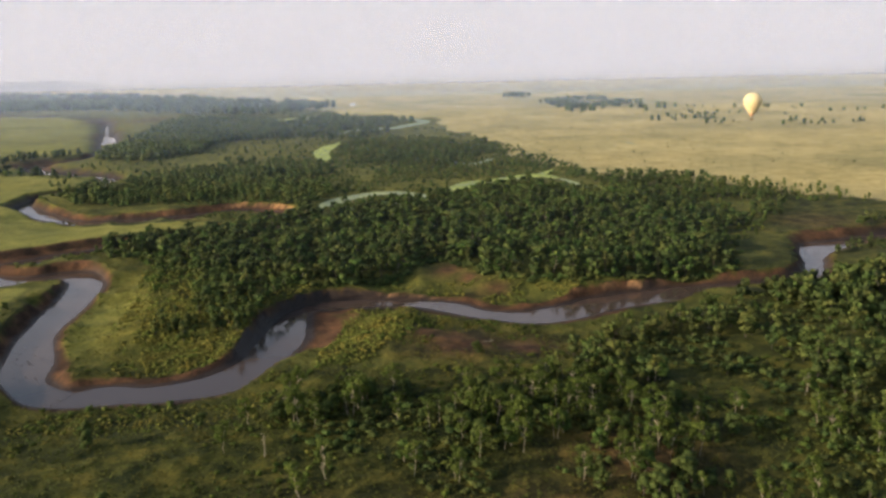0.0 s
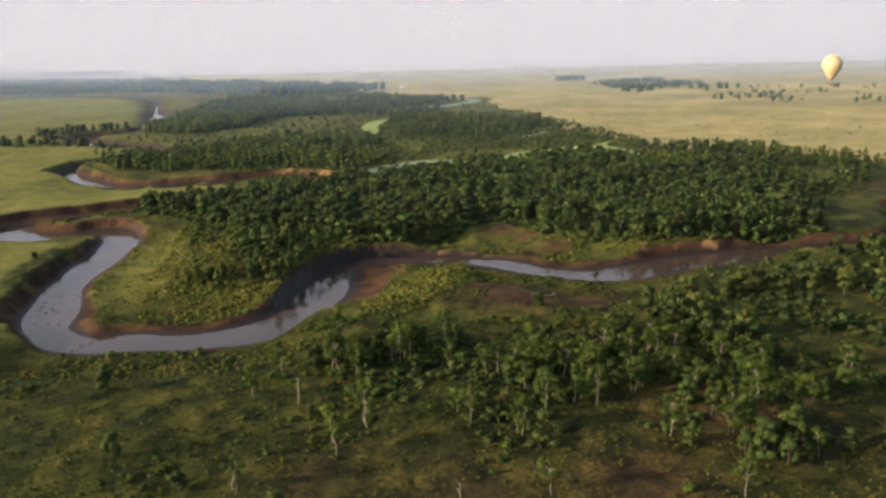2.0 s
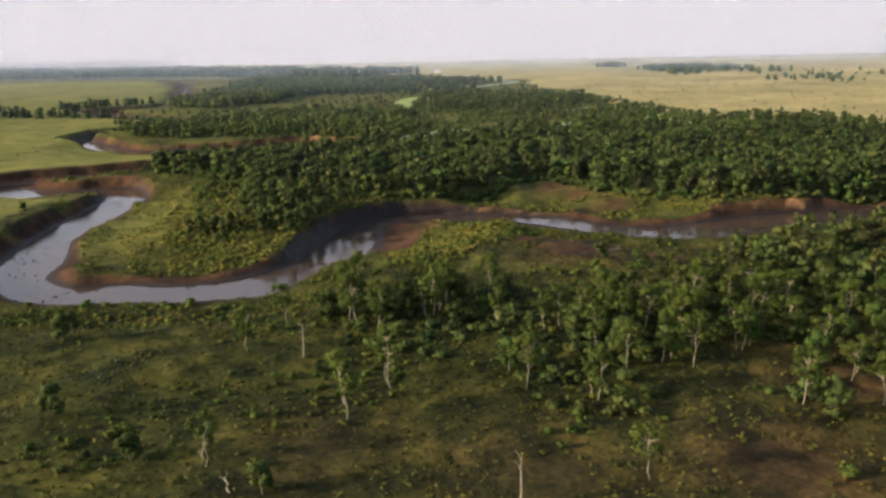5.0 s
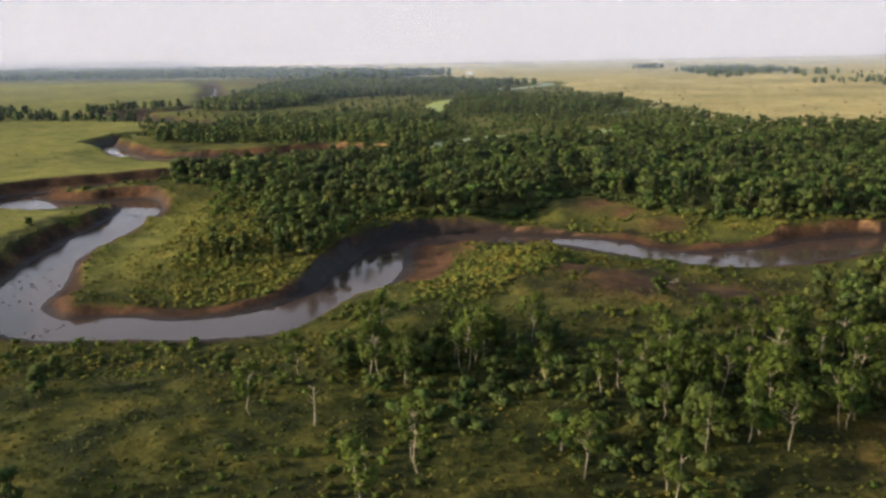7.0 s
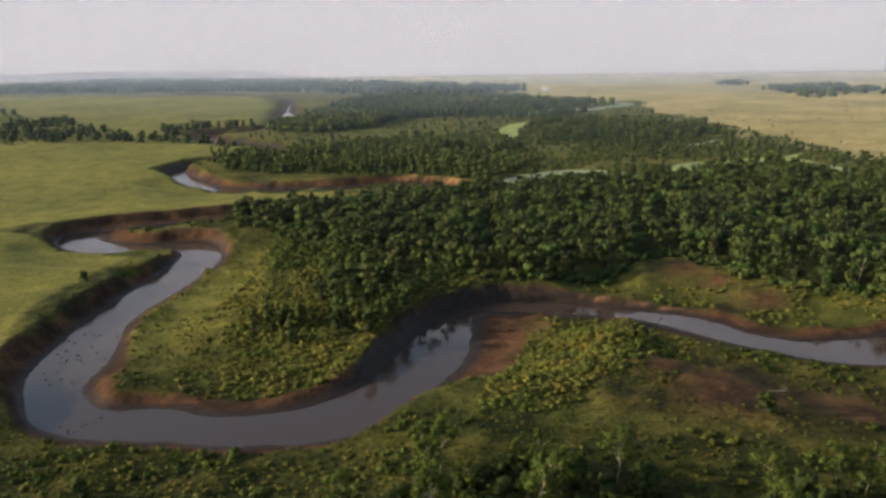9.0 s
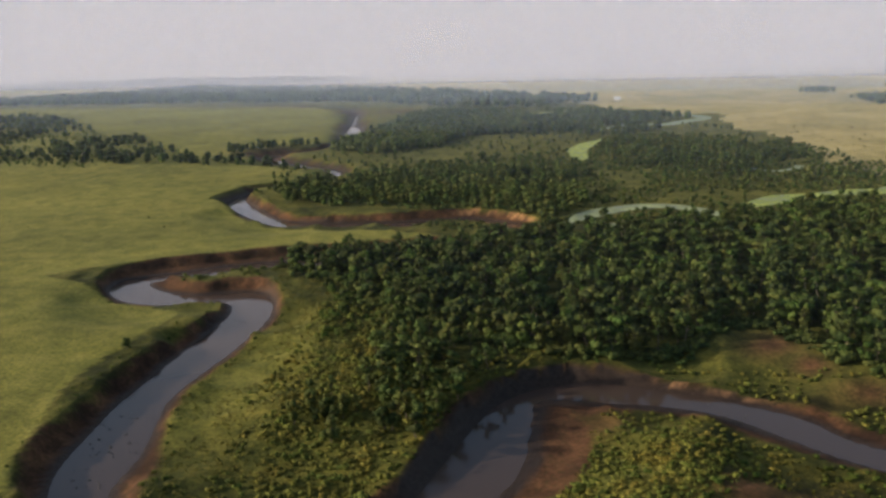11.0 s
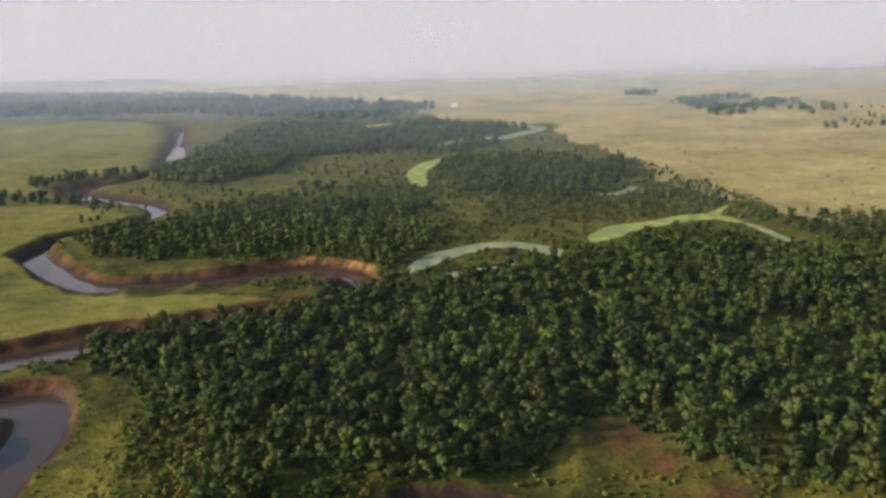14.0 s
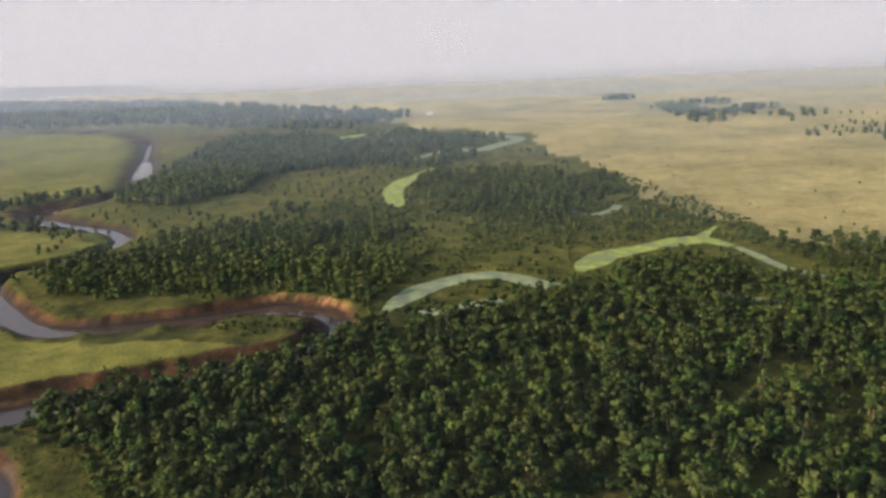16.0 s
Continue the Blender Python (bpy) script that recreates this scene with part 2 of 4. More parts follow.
SOUTH_B = [(-152, 259), (-161, 270), (-166, 281), (-171, 295), (-176, 311), (-179, 327), (-183, 347), (-186, 366), (-191, 385), (-199, 396), (-210, 394),
           (-226, 388), (-242, 389), (-258, 399), (-264, 414), (-256, 424), (-248, 430), (-235, 444), (-217, 457), (-197, 469), (-182, 478), (-160, 486),
           (-144, 497), (-134, 503), (-123, 519), (-119, 532), (-123, 544), (-133, 553), (-148, 556), (-164, 553), (-190, 544), (-212, 538), (-237, 530),
           (-258, 530), (-292, 552), (-330, 584)]
# the upper reach: middle of the stream and half its width
UPPER = spline([(-324, 589, 8), (-336, 605, 7), (-322, 627, 5), (-303, 648, 5), (-296, 675, 5), (-301, 703, 6), (-318, 722, 6), (-345, 740, 6), (-375, 753, 7),
                (-404, 766, 6), (-416, 785, 5), (-404, 803, 5), (-388, 820, 6), (-382, 848, 5.44), (-388, 890, 7.48), (-413, 955, 8.84), (-446, 1033, 9.52),
                (-480, 1110, 8.84), (-514, 1185, 8.16), (-567, 1254, 6.8), (-650, 1310, 6.8), (-800, 1370, 6.8)], 8)
turn = np.gradient(UPPER[:, :2], axis=0)
side = np.stack([turn[:, 1], -turn[:, 0]], 1) / np.linalg.norm(turn, axis=1)[:, None]
BANK_N = np.vstack([spline(NORTH_A + NORTH_B, 4), UPPER[4:, :2] + side[4:] * UPPER[4:, 2:]])
BANK_S = np.vstack([spline(SOUTH_A + SOUTH_B, 4), UPPER[4:, :2] - side[4:] * UPPER[4:, 2:]])
RIVER = np.vstack([BANK_N, BANK_S[::-1]])

# beaches, mud bars and benches: middle, reach and metres added to the bank's width
BARS = [(-172, 285, 15, 3.5), (-182, 320, 18, 3.5), (-190, 352, 16, 3.5), (-165, 268, 12, 3), (-50, 300, 24, 9), (-56, 325, 16, 9), (-110, 268, 30, 2), (-143, 275, 12, 4), (-214, 462, 26, 8), (-255, 432, 22, 10), (-160, 497, 26, 10),
        (-140, 545, 22, 9), (-175, 545, 20, 5), (-20, 334, 20, 3), (10, 345, 18, 3), (-225, 394, 18, 2), (-205, 420, 16, 3), (-275, 560, 22, 3),
        (-400, 800, 26, 14), (-430, 800, 30, 12), (-530, 1230, 40, 8), (198, 462, 20, 6), (60, 326, 26, 3), (-232, 412, 10, 3)]


# gentle banks, where the meadow runs down to the water: middle and reach
GENTLE = [(-54, 328, 15), (-46, 312, 15), (-52, 298, 13), (-8, 360, 18), (14, 349, 18), (32, 351, 16), (-30, 368, 14), (105, 376, 14), (-110, 276, 28), (-140, 288, 22), (-150, 312, 16), (-96, 280, 12), (-158, 345, 16), (-165, 375, 14), (30, 306, 26), (0, 322, 20), (62, 316, 26), (-35, 337, 15), (-150, 330, 18),
          (-82, 244, 20), (-104, 240, 22), (-128, 238, 22), (-226, 378, 26), (-205, 384, 14), (-245, 384, 16), (-188, 352, 6), (20, 314, 20), (50, 318, 22), (85, 335, 22),
          (-10, 333, 16), (-250, 520, 26), (-215, 528, 18), (-185, 538, 14), (-285, 540, 22), (-232, 430, 14), (-210, 446, 12), (-190, 456, 12), (-165, 470, 14), (-142, 484, 14),
          (-345, 728, 24), (-385, 744, 24), (-310, 700, 14), (196, 425, 18), (220, 435, 20), (-380, 900, 30), (-405, 990, 40), (-120, 505, 12)]


def rise(x, y):
    """The plain's height: level by the river, rising gently far off."""
    return 1.0 + 12 * ((y - 480) / 620).clip(0, 1.25)**1.3


PONDS = {  # middle of the stretch of water and half its width
    "bright": [(-5, 604, 2), (1, 618, 8), (13, 634, 8), (28, 643, 7), (45, 654, 7), (58, 660, 8), (69, 661, 7), (80, 647, 3)],
    "spur": [(66, 664, 4), (72, 676, 3), (82, 692, 1)],
    "grey": [(-96, 546, 2), (-90, 564, 7), (-76, 586, 7), (-57, 598, 7), (-41, 596, 6), (-26, 584, 6), (-14, 578, 4)],
    "side": [(-84, 541, 3), (-70, 546, 5), (-58, 552, 5), (-44, 561, 3)],
    "hook": [(-118, 925, 4), (-125, 895, 6), (-136, 862, 8), (-137, 820, 8), (-128, 780, 6), (-124, 768, 2)],
    "little": [(30, 758, 3), (25, 742, 3.5), (10, 730, 2.5), (-8, 748, 1.5), (-36, 768, 1.5)],
    "far": [(-245, 1074, 4.8), (-183, 1118, 5.4), (-140, 1145, 5.4), (-87, 1142, 6), (-50, 1112, 7.8), (-44, 1085, 8.4), (-62, 1055, 9.6), (-82, 1024, 9), (-112, 1030, 7.8), (-136, 990, 4.8), (-160, 950, 2.4)],
    "glade": [(56, 564, 2), (70, 558, 3), (84, 553, 2)],
    "outlet": [(82, 646, 2), (88, 630, 3), (97, 604, 3), (113, 587, 3), (130, 574, 3), (150, 562, 2)],
    "sliver": [(175, 856, 1.5), (179, 848, 2.5), (183, 839, 1.5)],
    "meadow": [(-345, 1085, 5), (-300, 1120, 7), (-240, 1160, 7), (-200, 1200, 5)],
}


POND_LINES = {k: spline(v, 5) for k, v in PONDS.items()}


def pond_reach(x, y):
    """Metres outside the nearest pond's edge (negative: in it)."""
    best = np.full(len(x), 1e3)
    for line in POND_LINES.values():
        near = (x > line[:, 0].min() - 40) & (x < line[:, 0].max() + 40) & (y > line[:, 1].min() - 40) & (y < line[:, 1].max() + 40)
        if near.any():
            d = np.hypot(x[near, None] - line[:, 0], y[near, None] - line[:, 1])
            best[near] = np.minimum(best[near], (d - line[:, 2]).min(1))
    return best


MEADOW = [(-130, 503), (-143, 497), (-198, 470), (-260, 440), (-290, 400), (-205, 375), (-190, 300), (-160, 255), (-400, 180), (-1500, 300), (-1500, 1300), (-620, 1290), (-440, 1020),
          (-390, 900), (-400, 800), (-440, 790), (-400, 760), (-320, 715), (-300, 680), (-340, 600), (-260, 522)]
DEPTH = 5.0


def terrain(x, y):
    """Height, the bank's share (0 at the water's edge, 1 and over on the plain) and the metres from the water."""
    x, y = np.asarray(x, float), np.asarray(y, float)
    z = rise(x, y) + (waves(x, y, 60) - 0.5) * 0.9 + (waves(x + 500, y, 9) - 0.5) * 0.6
    rough = (1 - inside(x, y, np.array(MEADOW))) * ((700 - y) / 200).clip(0, 1)
    z = z + rough * (1.1 * (waves(x + 31, y + 12, 5.5, 2) - 0.5) + 0.7 * (waves(x, y + 200, 2.8, 1) - 0.5))
    u, dist = np.full(x.shape, 50.0), np.full(x.shape, 500.0)
    near = (x > -860) & (x < 440) & (y > 215) & (y < 1420)
    if near.any():
        nx, ny = x[near], y[near]
        wobble = 1.3 * (waves(nx, ny, 7) - 0.5)
        d = np.minimum(distance(nx, ny, BANK_N), distance(nx, ny, BANK_S))
        wet = inside(nx, ny, RIVER)
        d = np.where(wet, -d, d) + wobble * (~wet)
        width = 3.4 + 2.4 * (waves(nx, ny, 30) - 0.5) + 2.8 * (waves(nx + 90, ny, 6) - 0.5)
        for bx, by, br, bw in BARS:
            width = width + bw * np.exp(-((nx - bx)**2 + (ny - by)**2) / br**2)
        s = d / width
        low = rise(nx, ny) - DEPTH
        gentle = np.zeros_like(nx)
        for bx, by, br in GENTLE:
            gentle = np.maximum(gentle, np.exp(-(((nx - bx)**2 + (ny - by)**2) / br**2)**1.5))
        z[near] = z[near] - (z[near] - low) * 0.82 * gentle
        top = z[near]
        shelf = 0.26 * (s / 0.68).clip(0, 1)
        wall = ((s - 0.66) / 0.34).clip(0, 1)
        k = shelf + 0.74 * wall**0.8
        h = np.where(s > 1, top, low + (top - low) * k)
        h = np.where(s < 0, low - 0.5 * (-d).clip(0, 3), h)
        z[near], u[near], dist[near] = h, s, d
    p = pond_reach(x, y)
    flat = rise(x, y)
    z = np.where(p < 6, flat - 0.35 + (z - flat + 0.35) * (p / 6).clip(0, 1), z)
    return z, u, dist, p


# ---------------------------------------------------------------- ground
def steps(bounds, fine, far):
    """Grid lines: even between the bounds, then ever wider, out to far."""
    mid = np.arange(bounds[0], bounds[1] + fine, fine)
    low, high, g = [mid[0]], [mid[-1]], fine
    while low[-1] > far[0] or high[-1] < far[1]:
        g *= 1.045
        low.append(max(low[-1] - g, far[0]))
        high.append(min(high[-1] + g, far[1]))
    return np.unique(np.concatenate([low, mid, high]))


gx, gy = steps((-280, 110), 1.55, (-5200, 5200)), steps((145, 590), 1.55, (-5200, 5200))
X, Y = np.meshgrid(gx, gy)
X, Y = X.ravel(), Y.ravel()
Z, U, D, PR = terrain(X, Y)
w1, w2 = waves(X, Y, 14), waves(X + 300, Y + 90, 45)
soil = (1.12 + 0.5 * (w1 - 0.5) - U).clip(0, 0.14) / 0.14
# two banks darkened more: damp mud, with the shade on their faces painted in
damp_shade = np.maximum(np.exp(-(((X + 50) / 1.6)**2 + (Y - 354)**2) / 26**2), np.exp(-((X + 80)**2 + (Y - 305)**2) / 24**2))
wet = ((2.0 + 1.8 * w1 + 4 * damp_shade - D) / 1.4).clip(0, 1) * (D < 8) * (U < 1)
BARE = [(-56, 318, 7, 0.9), (-47, 328, 8, 0.9), (-12, 299, 9, 0.9), (0, 289, 18, 1.0), (20, 287, 16, 0.9), (-8, 388, 10, 0.9), (4, 375, 7, 0.8), (16, 362, 8, 0.7), (5, 355, 12, 0.5),
                        (45, 200, 22, 0.6), (-10, 165, 20, 0.5), (20, 172, 18, 0.6), (-430, 800, 30, 0.7), (-452, 1190, 40, 0.7), (-40, 170, 16, 0.4), (215, 480, 25, 0.5)]
for bx, by, br, amt in BARE:
    soil = np.maximum(soil, amt * np.exp(-((X - bx)**2 + (Y - by)**2) / br**2) * (0.7 + 1.3 * (w1 - 0.3)).clip(0, 1.3)).clip(0, 1)
PLAIN = [(84, 700), (40, 770), (48, 880), (-20, 1000), (-20, 1120), (-160, 1220), (-330, 1480), (-1400, 2300), (-5200, 3600), (-5200, 5200), (5200, 5200), (5200, 520), (300, 530), (150, 620)]
edge = 40 * (w2 - 0.5)
dry = inside(X + edge, Y + edge, np.array(PLAIN)) * (0.75 + 0.5 * (w2 - 0.5))
far_grass = ((Y - 1300) / 500).clip(0, 1)
dry = np.maximum(dry, 0.5 * far_grass).clip(0, 1)
lush = inside(X + edge * 0.2, Y + edge * 0.2, np.array(MEADOW)) * (0.9 + 0.5 * (w2 - 0.5))
lush = np.maximum(lush, 0.75 * np.exp(-((X + 150) / 22)**2 - ((Y - 330) / 60)**2) * (w2 > 0.25)).clip(0, 1)
lush = np.maximum(lush, 0.32 * (Y > 262) * ((waves(X + 40, Y + 700, 30) - 0.48) * 6).clip(0, 1)).clip(0, 1)
for bx, by, br, amt in ((-42, 304, 17, 0.7), (-36, 322, 12, 0.6), (-110, 295, 22, 0.45), (-110, 330, 24, 0.4), (-30, 372, 16, 0.4), (30, 362, 18, 0.4)):
    lush = np.maximum(lush, amt * np.exp(-((X - bx)**2 + (Y - by)**2) / br**2))
lush = np.maximum(lush, 0.42 * ((Y - 540) / 60).clip(0, 1)).clip(0, 1)
clay = np.zeros_like(X)
for bx, by, br in [(-150, 574, 14), (-125, 566, 14), (-111, 548, 9), (-30, 359, 7), (-14, 355, 6), (60, 357, 9), (80, 364, 9)]:
    clay = np.maximum(clay, np.exp(-((X - bx)**2 + (Y - by)**2) / br**2))
clay *= ((U > 0.7) & (U < 1.05)) * ((waves(X + 20, Y + 60, 5) - 0.35) * 4).clip(0, 1) * 0.8
n_x, n_y = len(gx), len(gy)
i = np.arange(n_x * n_y).reshape(n_y, n_x)
quads = np.stack([i[:-1, :-1], i[:-1, 1:], i[1:, 1:], i[1:, :-1]], -1).reshape(-1, 4)
ground = new("ground", mesh_of("ground", np.stack([X, Y, Z], 1), quads, [GROUND], smooth=True, soil=soil, wet=wet, dry=dry, lush=lush, clay=clay))
tagged(ground, "flat savanna of green and dry grass with eroded brown river banks", "ground", kind="structure")


# ---------------------------------------------------------------- water
def river_mesh():
    mx, my = gx[(gx > -860) & (gx < 440)], gy[(gy > 215) & (gy < 1420)]
    px, py = np.meshgrid(mx, my)
    keep = (U.reshape(n_y, n_x)[np.ix_(np.isin(gy, my), np.isin(gx, mx))] < 0.5)
    cell = keep[:-1, :-1] | keep[1:, :-1] | keep[:-1, 1:] | keep[1:, 1:]
    j = np.arange(px.size).reshape(px.shape)
    q = np.stack([j[:-1, :-1], j[:-1, 1:], j[1:, 1:], j[1:, :-1]], -1)[cell]
    used, q = np.unique(q, return_inverse=True)
    q = q.reshape(-1, 4)
    x, y = px.ravel()[used], py.ravel()[used]
    return mesh_of("water", np.stack([x, y, rise(x, y) - DEPTH - 0.02], 1), q, [WATER], smooth=True)


tagged(new("water", river_mesh()), "slow muddy river winding between steep earth banks", "river", kind="structure")


def pond(line, cover):
    turn = np.gradient(line[:, :2], axis=0)
    side = np.stack([turn[:, 1], -turn[:, 0]], 1) / np.linalg.norm(turn, axis=1)[:, None]
    rows = []
    for k, f in enumerate((-1, -0.5, 0, 0.5, 1)):
        half = line[:, 2] * (0.75 + 0.5 * waves(line[:, 0] + 50 * k, line[:, 1], 12)) if abs(f) == 1 else line[:, 2]
        rows.append(line[:, :2] + side * (f * half)[:, None])
    p = np.stack(rows, 1)
    k = np.arange(p.shape[0] * 5).reshape(-1, 5)
    q = np.stack([k[:-1, :-1], k[1:, :-1], k[1:, 1:], k[:-1, 1:]], -1).reshape(-1, 4)
    x, y = p[..., 0].ravel(), p[..., 1].ravel()
    return mesh_of("pond", np.stack([x, y, rise(x, y) + 0.05], 1), q, [cover], smooth=True)


for name, line in POND_LINES.items():
    fresh = name in ("bright", "spur", "hook", "meadow")
    tagged(new("pond", pond(line, ALGAE if fresh else SCUM)), "old river arm covered with bright green algae" if fresh else "old river arm covered with thin grey-green scum", "pond", "river arms", "structure")


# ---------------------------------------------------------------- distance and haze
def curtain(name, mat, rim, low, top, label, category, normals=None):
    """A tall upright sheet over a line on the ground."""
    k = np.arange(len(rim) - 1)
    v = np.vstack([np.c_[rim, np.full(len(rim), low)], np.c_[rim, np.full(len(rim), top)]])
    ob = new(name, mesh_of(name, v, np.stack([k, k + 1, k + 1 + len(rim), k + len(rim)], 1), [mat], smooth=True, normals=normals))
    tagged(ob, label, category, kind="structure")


# normals bent up and to the sun, so the stand-in haze sheets brighten evenly
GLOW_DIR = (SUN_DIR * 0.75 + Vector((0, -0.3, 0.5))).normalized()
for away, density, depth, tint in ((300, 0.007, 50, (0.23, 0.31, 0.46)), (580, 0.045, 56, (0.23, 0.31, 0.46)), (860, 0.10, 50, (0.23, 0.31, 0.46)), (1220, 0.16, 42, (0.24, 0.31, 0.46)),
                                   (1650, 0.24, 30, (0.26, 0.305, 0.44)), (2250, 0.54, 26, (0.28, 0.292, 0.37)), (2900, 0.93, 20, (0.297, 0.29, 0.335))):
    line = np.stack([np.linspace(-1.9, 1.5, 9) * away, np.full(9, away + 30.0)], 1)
    curtain("backdrop", haze_material("haze_sheet", density, depth, tint), line, 0.0, 0.09 * away + 130, "upright tinted sheet that stands in for haze over the river plain", "haze", np.tile(GLOW_DIR, (18, 1)))
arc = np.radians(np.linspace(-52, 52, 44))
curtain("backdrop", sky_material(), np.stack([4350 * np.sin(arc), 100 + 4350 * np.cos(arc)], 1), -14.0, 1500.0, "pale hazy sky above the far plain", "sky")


# ---------------------------------------------------------------- trees
def ico():
    bm = bmesh.new()
    bmesh.ops.create_icosphere(bm, subdivisions=1, radius=1)
    v = np.array([p.co for p in bm.verts])
    f = np.array([[p.index for p in q.verts] for q in bm.faces])
    bm.free()
    return v, f


ICO_V, ICO_F = ico()


def tube(path, radii, sides=6):
    """A tapered limb along a path."""
    path, radii = np.asarray(path, float), np.asarray(radii, float)
    d = np.gradient(path, axis=0)
    d /= np.linalg.norm(d, axis=1)[:, None]
    e = np.cross(d, (0.31, 0.87, 0.12))
    e /= np.linalg.norm(e, axis=1)[:, None]
    g = np.cross(d, e)
    a = np.linspace(0, 2 * np.pi, sides, endpoint=False)
    v = (path[:, None] + radii[:, None, None] * (np.cos(a)[None, :, None] * e[:, None] + np.sin(a)[None, :, None] * g[:, None])).reshape(-1, 3)
    f = []
    for k in range(len(path) - 1):
        for s in range(sides):
            p, q = k * sides + s, k * sides + (s + 1) % sides
            f += [(p, q, q + sides), (p, q + sides, p + sides)]
    return v, np.array(f)


def joined(pieces):
    v, f, base = [], [], 0
    for pv, pf in pieces:
        v.append(pv)
        f.append(np.asarray(pf) + base)
        base += len(pv)
    return np.vstack(v), np.vstack(f)


def leaves(rng, clumps, count, size, up=0.25, core=0.84):
    """Leaf clusters scattered over clumps (x, y, z, radius, flatness), each with a dark ragged heart."""
    pieces, share = [], np.array([c[3]**2 for c in clumps])
    share = share / share.sum()
    tone, soft = [], []
    for (cx, cy, cz, r, flat), part_of in zip(clumps, share):
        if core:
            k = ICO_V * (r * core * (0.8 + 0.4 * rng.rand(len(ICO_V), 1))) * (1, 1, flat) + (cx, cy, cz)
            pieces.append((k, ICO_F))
            # low tone for the heart: the shade inside a clump painted in
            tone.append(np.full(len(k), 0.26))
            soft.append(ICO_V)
        n = max(6, int(count * part_of))
        d = rng.normal(size=(n, 3)) + (0, 0, up)
        d /= np.linalg.norm(d, axis=1)[:, None]
        c = d * (r * rng.uniform(0.72, 1.12, (n, 1))) * (1, 1, flat) + (cx, cy, cz)
        nrm = d + 0.55 * rng.normal(size=(n, 3))
        nrm /= np.linalg.norm(nrm, axis=1)[:, None]
        t1 = np.cross(nrm, rng.normal(size=(n, 3)))
        t1 /= np.linalg.norm(t1, axis=1)[:, None]
        t2 = np.cross(nrm, t1)
        s = size * rng.uniform(0.55, 1.25, (n, 1))
        q = np.stack([c - t1 * s, c - t2 * s * 0.7 + nrm * s * 0.12, c + t1 * s, c + t2 * s * 0.7 + nrm * s * 0.12], 1).reshape(-1, 3)
        b = np.arange(n)[:, None] * 4
        pieces.append((q, np.vstack([b + (0, 1, 2), b + (0, 2, 3)])))
        # tone rises with upward-facing leaves: light from above put into the colour
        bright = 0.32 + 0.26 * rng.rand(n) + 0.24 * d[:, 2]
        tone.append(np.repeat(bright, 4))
        away = d * 0.8 + nrm * 0.3 + (np.array([cx, cy, 0.0]) * 0.25 / (1 + r))
        soft.append(np.repeat(away / np.linalg.norm(away, axis=1)[:, None], 4, 0))
    v, f = joined(pieces)
    return v, f, np.concatenate(tone).clip(0, 1), np.vstack(soft)


def bent(rng, start, end, k=5, sway=0.08):
    t = np.linspace(0, 1, k)[:, None]
    p = np.asarray(start) * (1 - t) + np.asarray(end) * t
    p[1:-1] += rng.normal(size=(k - 2, 3)) * sway * np.linalg.norm(np.subtract(end, start))
    return p


def tall_tree(rng, height, spread, bare, count, size, n_clumps=9):
    """A slender riverside tree: bare lower trunk, limbs, loose clumps. Returns wood and crown."""
    top = np.array([rng.normal() * 0.06 * height, rng.normal() * 0.06 * height, height * 0.9])
    stem = bent(rng, (0, 0, -0.4), top, 6, 0.025)
    wood = [tube(stem, np.linspace(0.009, 0.004, 6) * height + 0.02)]
    clumps = []
    for k in range(n_clumps):
        a, h = rng.uniform(0, 2 * np.pi), rng.uniform(bare, 0.95)
        r = spread * (0.30 + 0.75 * rng.rand()) * (1.15 - 0.45 * abs(h - 0.7) / 0.3)
        foot = np.array([np.interp(h * height * 0.8, stem[:, 2], stem[:, j]) for j in range(3)])
        tip = np.array([foot[0] + r * np.cos(a), foot[1] + r * np.sin(a), height * h])
        wood.append(tube(bent(rng, foot, tip, 3, 0.06), [0.007 * height, 0.005 * height, 0.002 * height], 4))
        clumps.append((*tip, spread * rng.uniform(0.28, 0.5), rng.uniform(0.7, 1.0)))
    clumps.append((*top, spread * 0.42, 0.9))
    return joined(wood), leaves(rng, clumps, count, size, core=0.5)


def broad_tree(rng, height, spread, count, size, n_clumps=8, bare=0.35, limbs=True):
    """A rounded forest tree."""
    wood = [tube(bent(rng, (0, 0, -0.4), (0.1, 0.1, height * 0.7), 4, 0.03), np.array([0.035, 0.028, 0.02, 0.01]) * height, 5 if limbs else 4)]
    clumps = [(0, 0, height * 0.78, spread * 0.62, 0.75)]
    if not limbs:
        clumps.append((0, 0, height * 0.36, spread * 0.72, 1.0))
    for k in range(n_clumps):
        a = 2 * np.pi * (k + rng.rand()) / n_clumps
        h = rng.uniform(bare + 0.12, 0.86)
        r = spread * rng.uniform(0.42, 0.72)
        clumps.append((r * np.cos(a), r * np.sin(a), height * h, spread * rng.uniform(0.32, 0.5), rng.uniform(0.75, 1.0)))
        if limbs:
            wood.append(tube(bent(rng, (0, 0, height * 0.35), (0.8 * r * np.cos(a), 0.8 * r * np.sin(a), height * h), 3), [0.009 * height, 0.006 * height, 0.002 * height], 4))
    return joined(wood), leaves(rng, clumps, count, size)


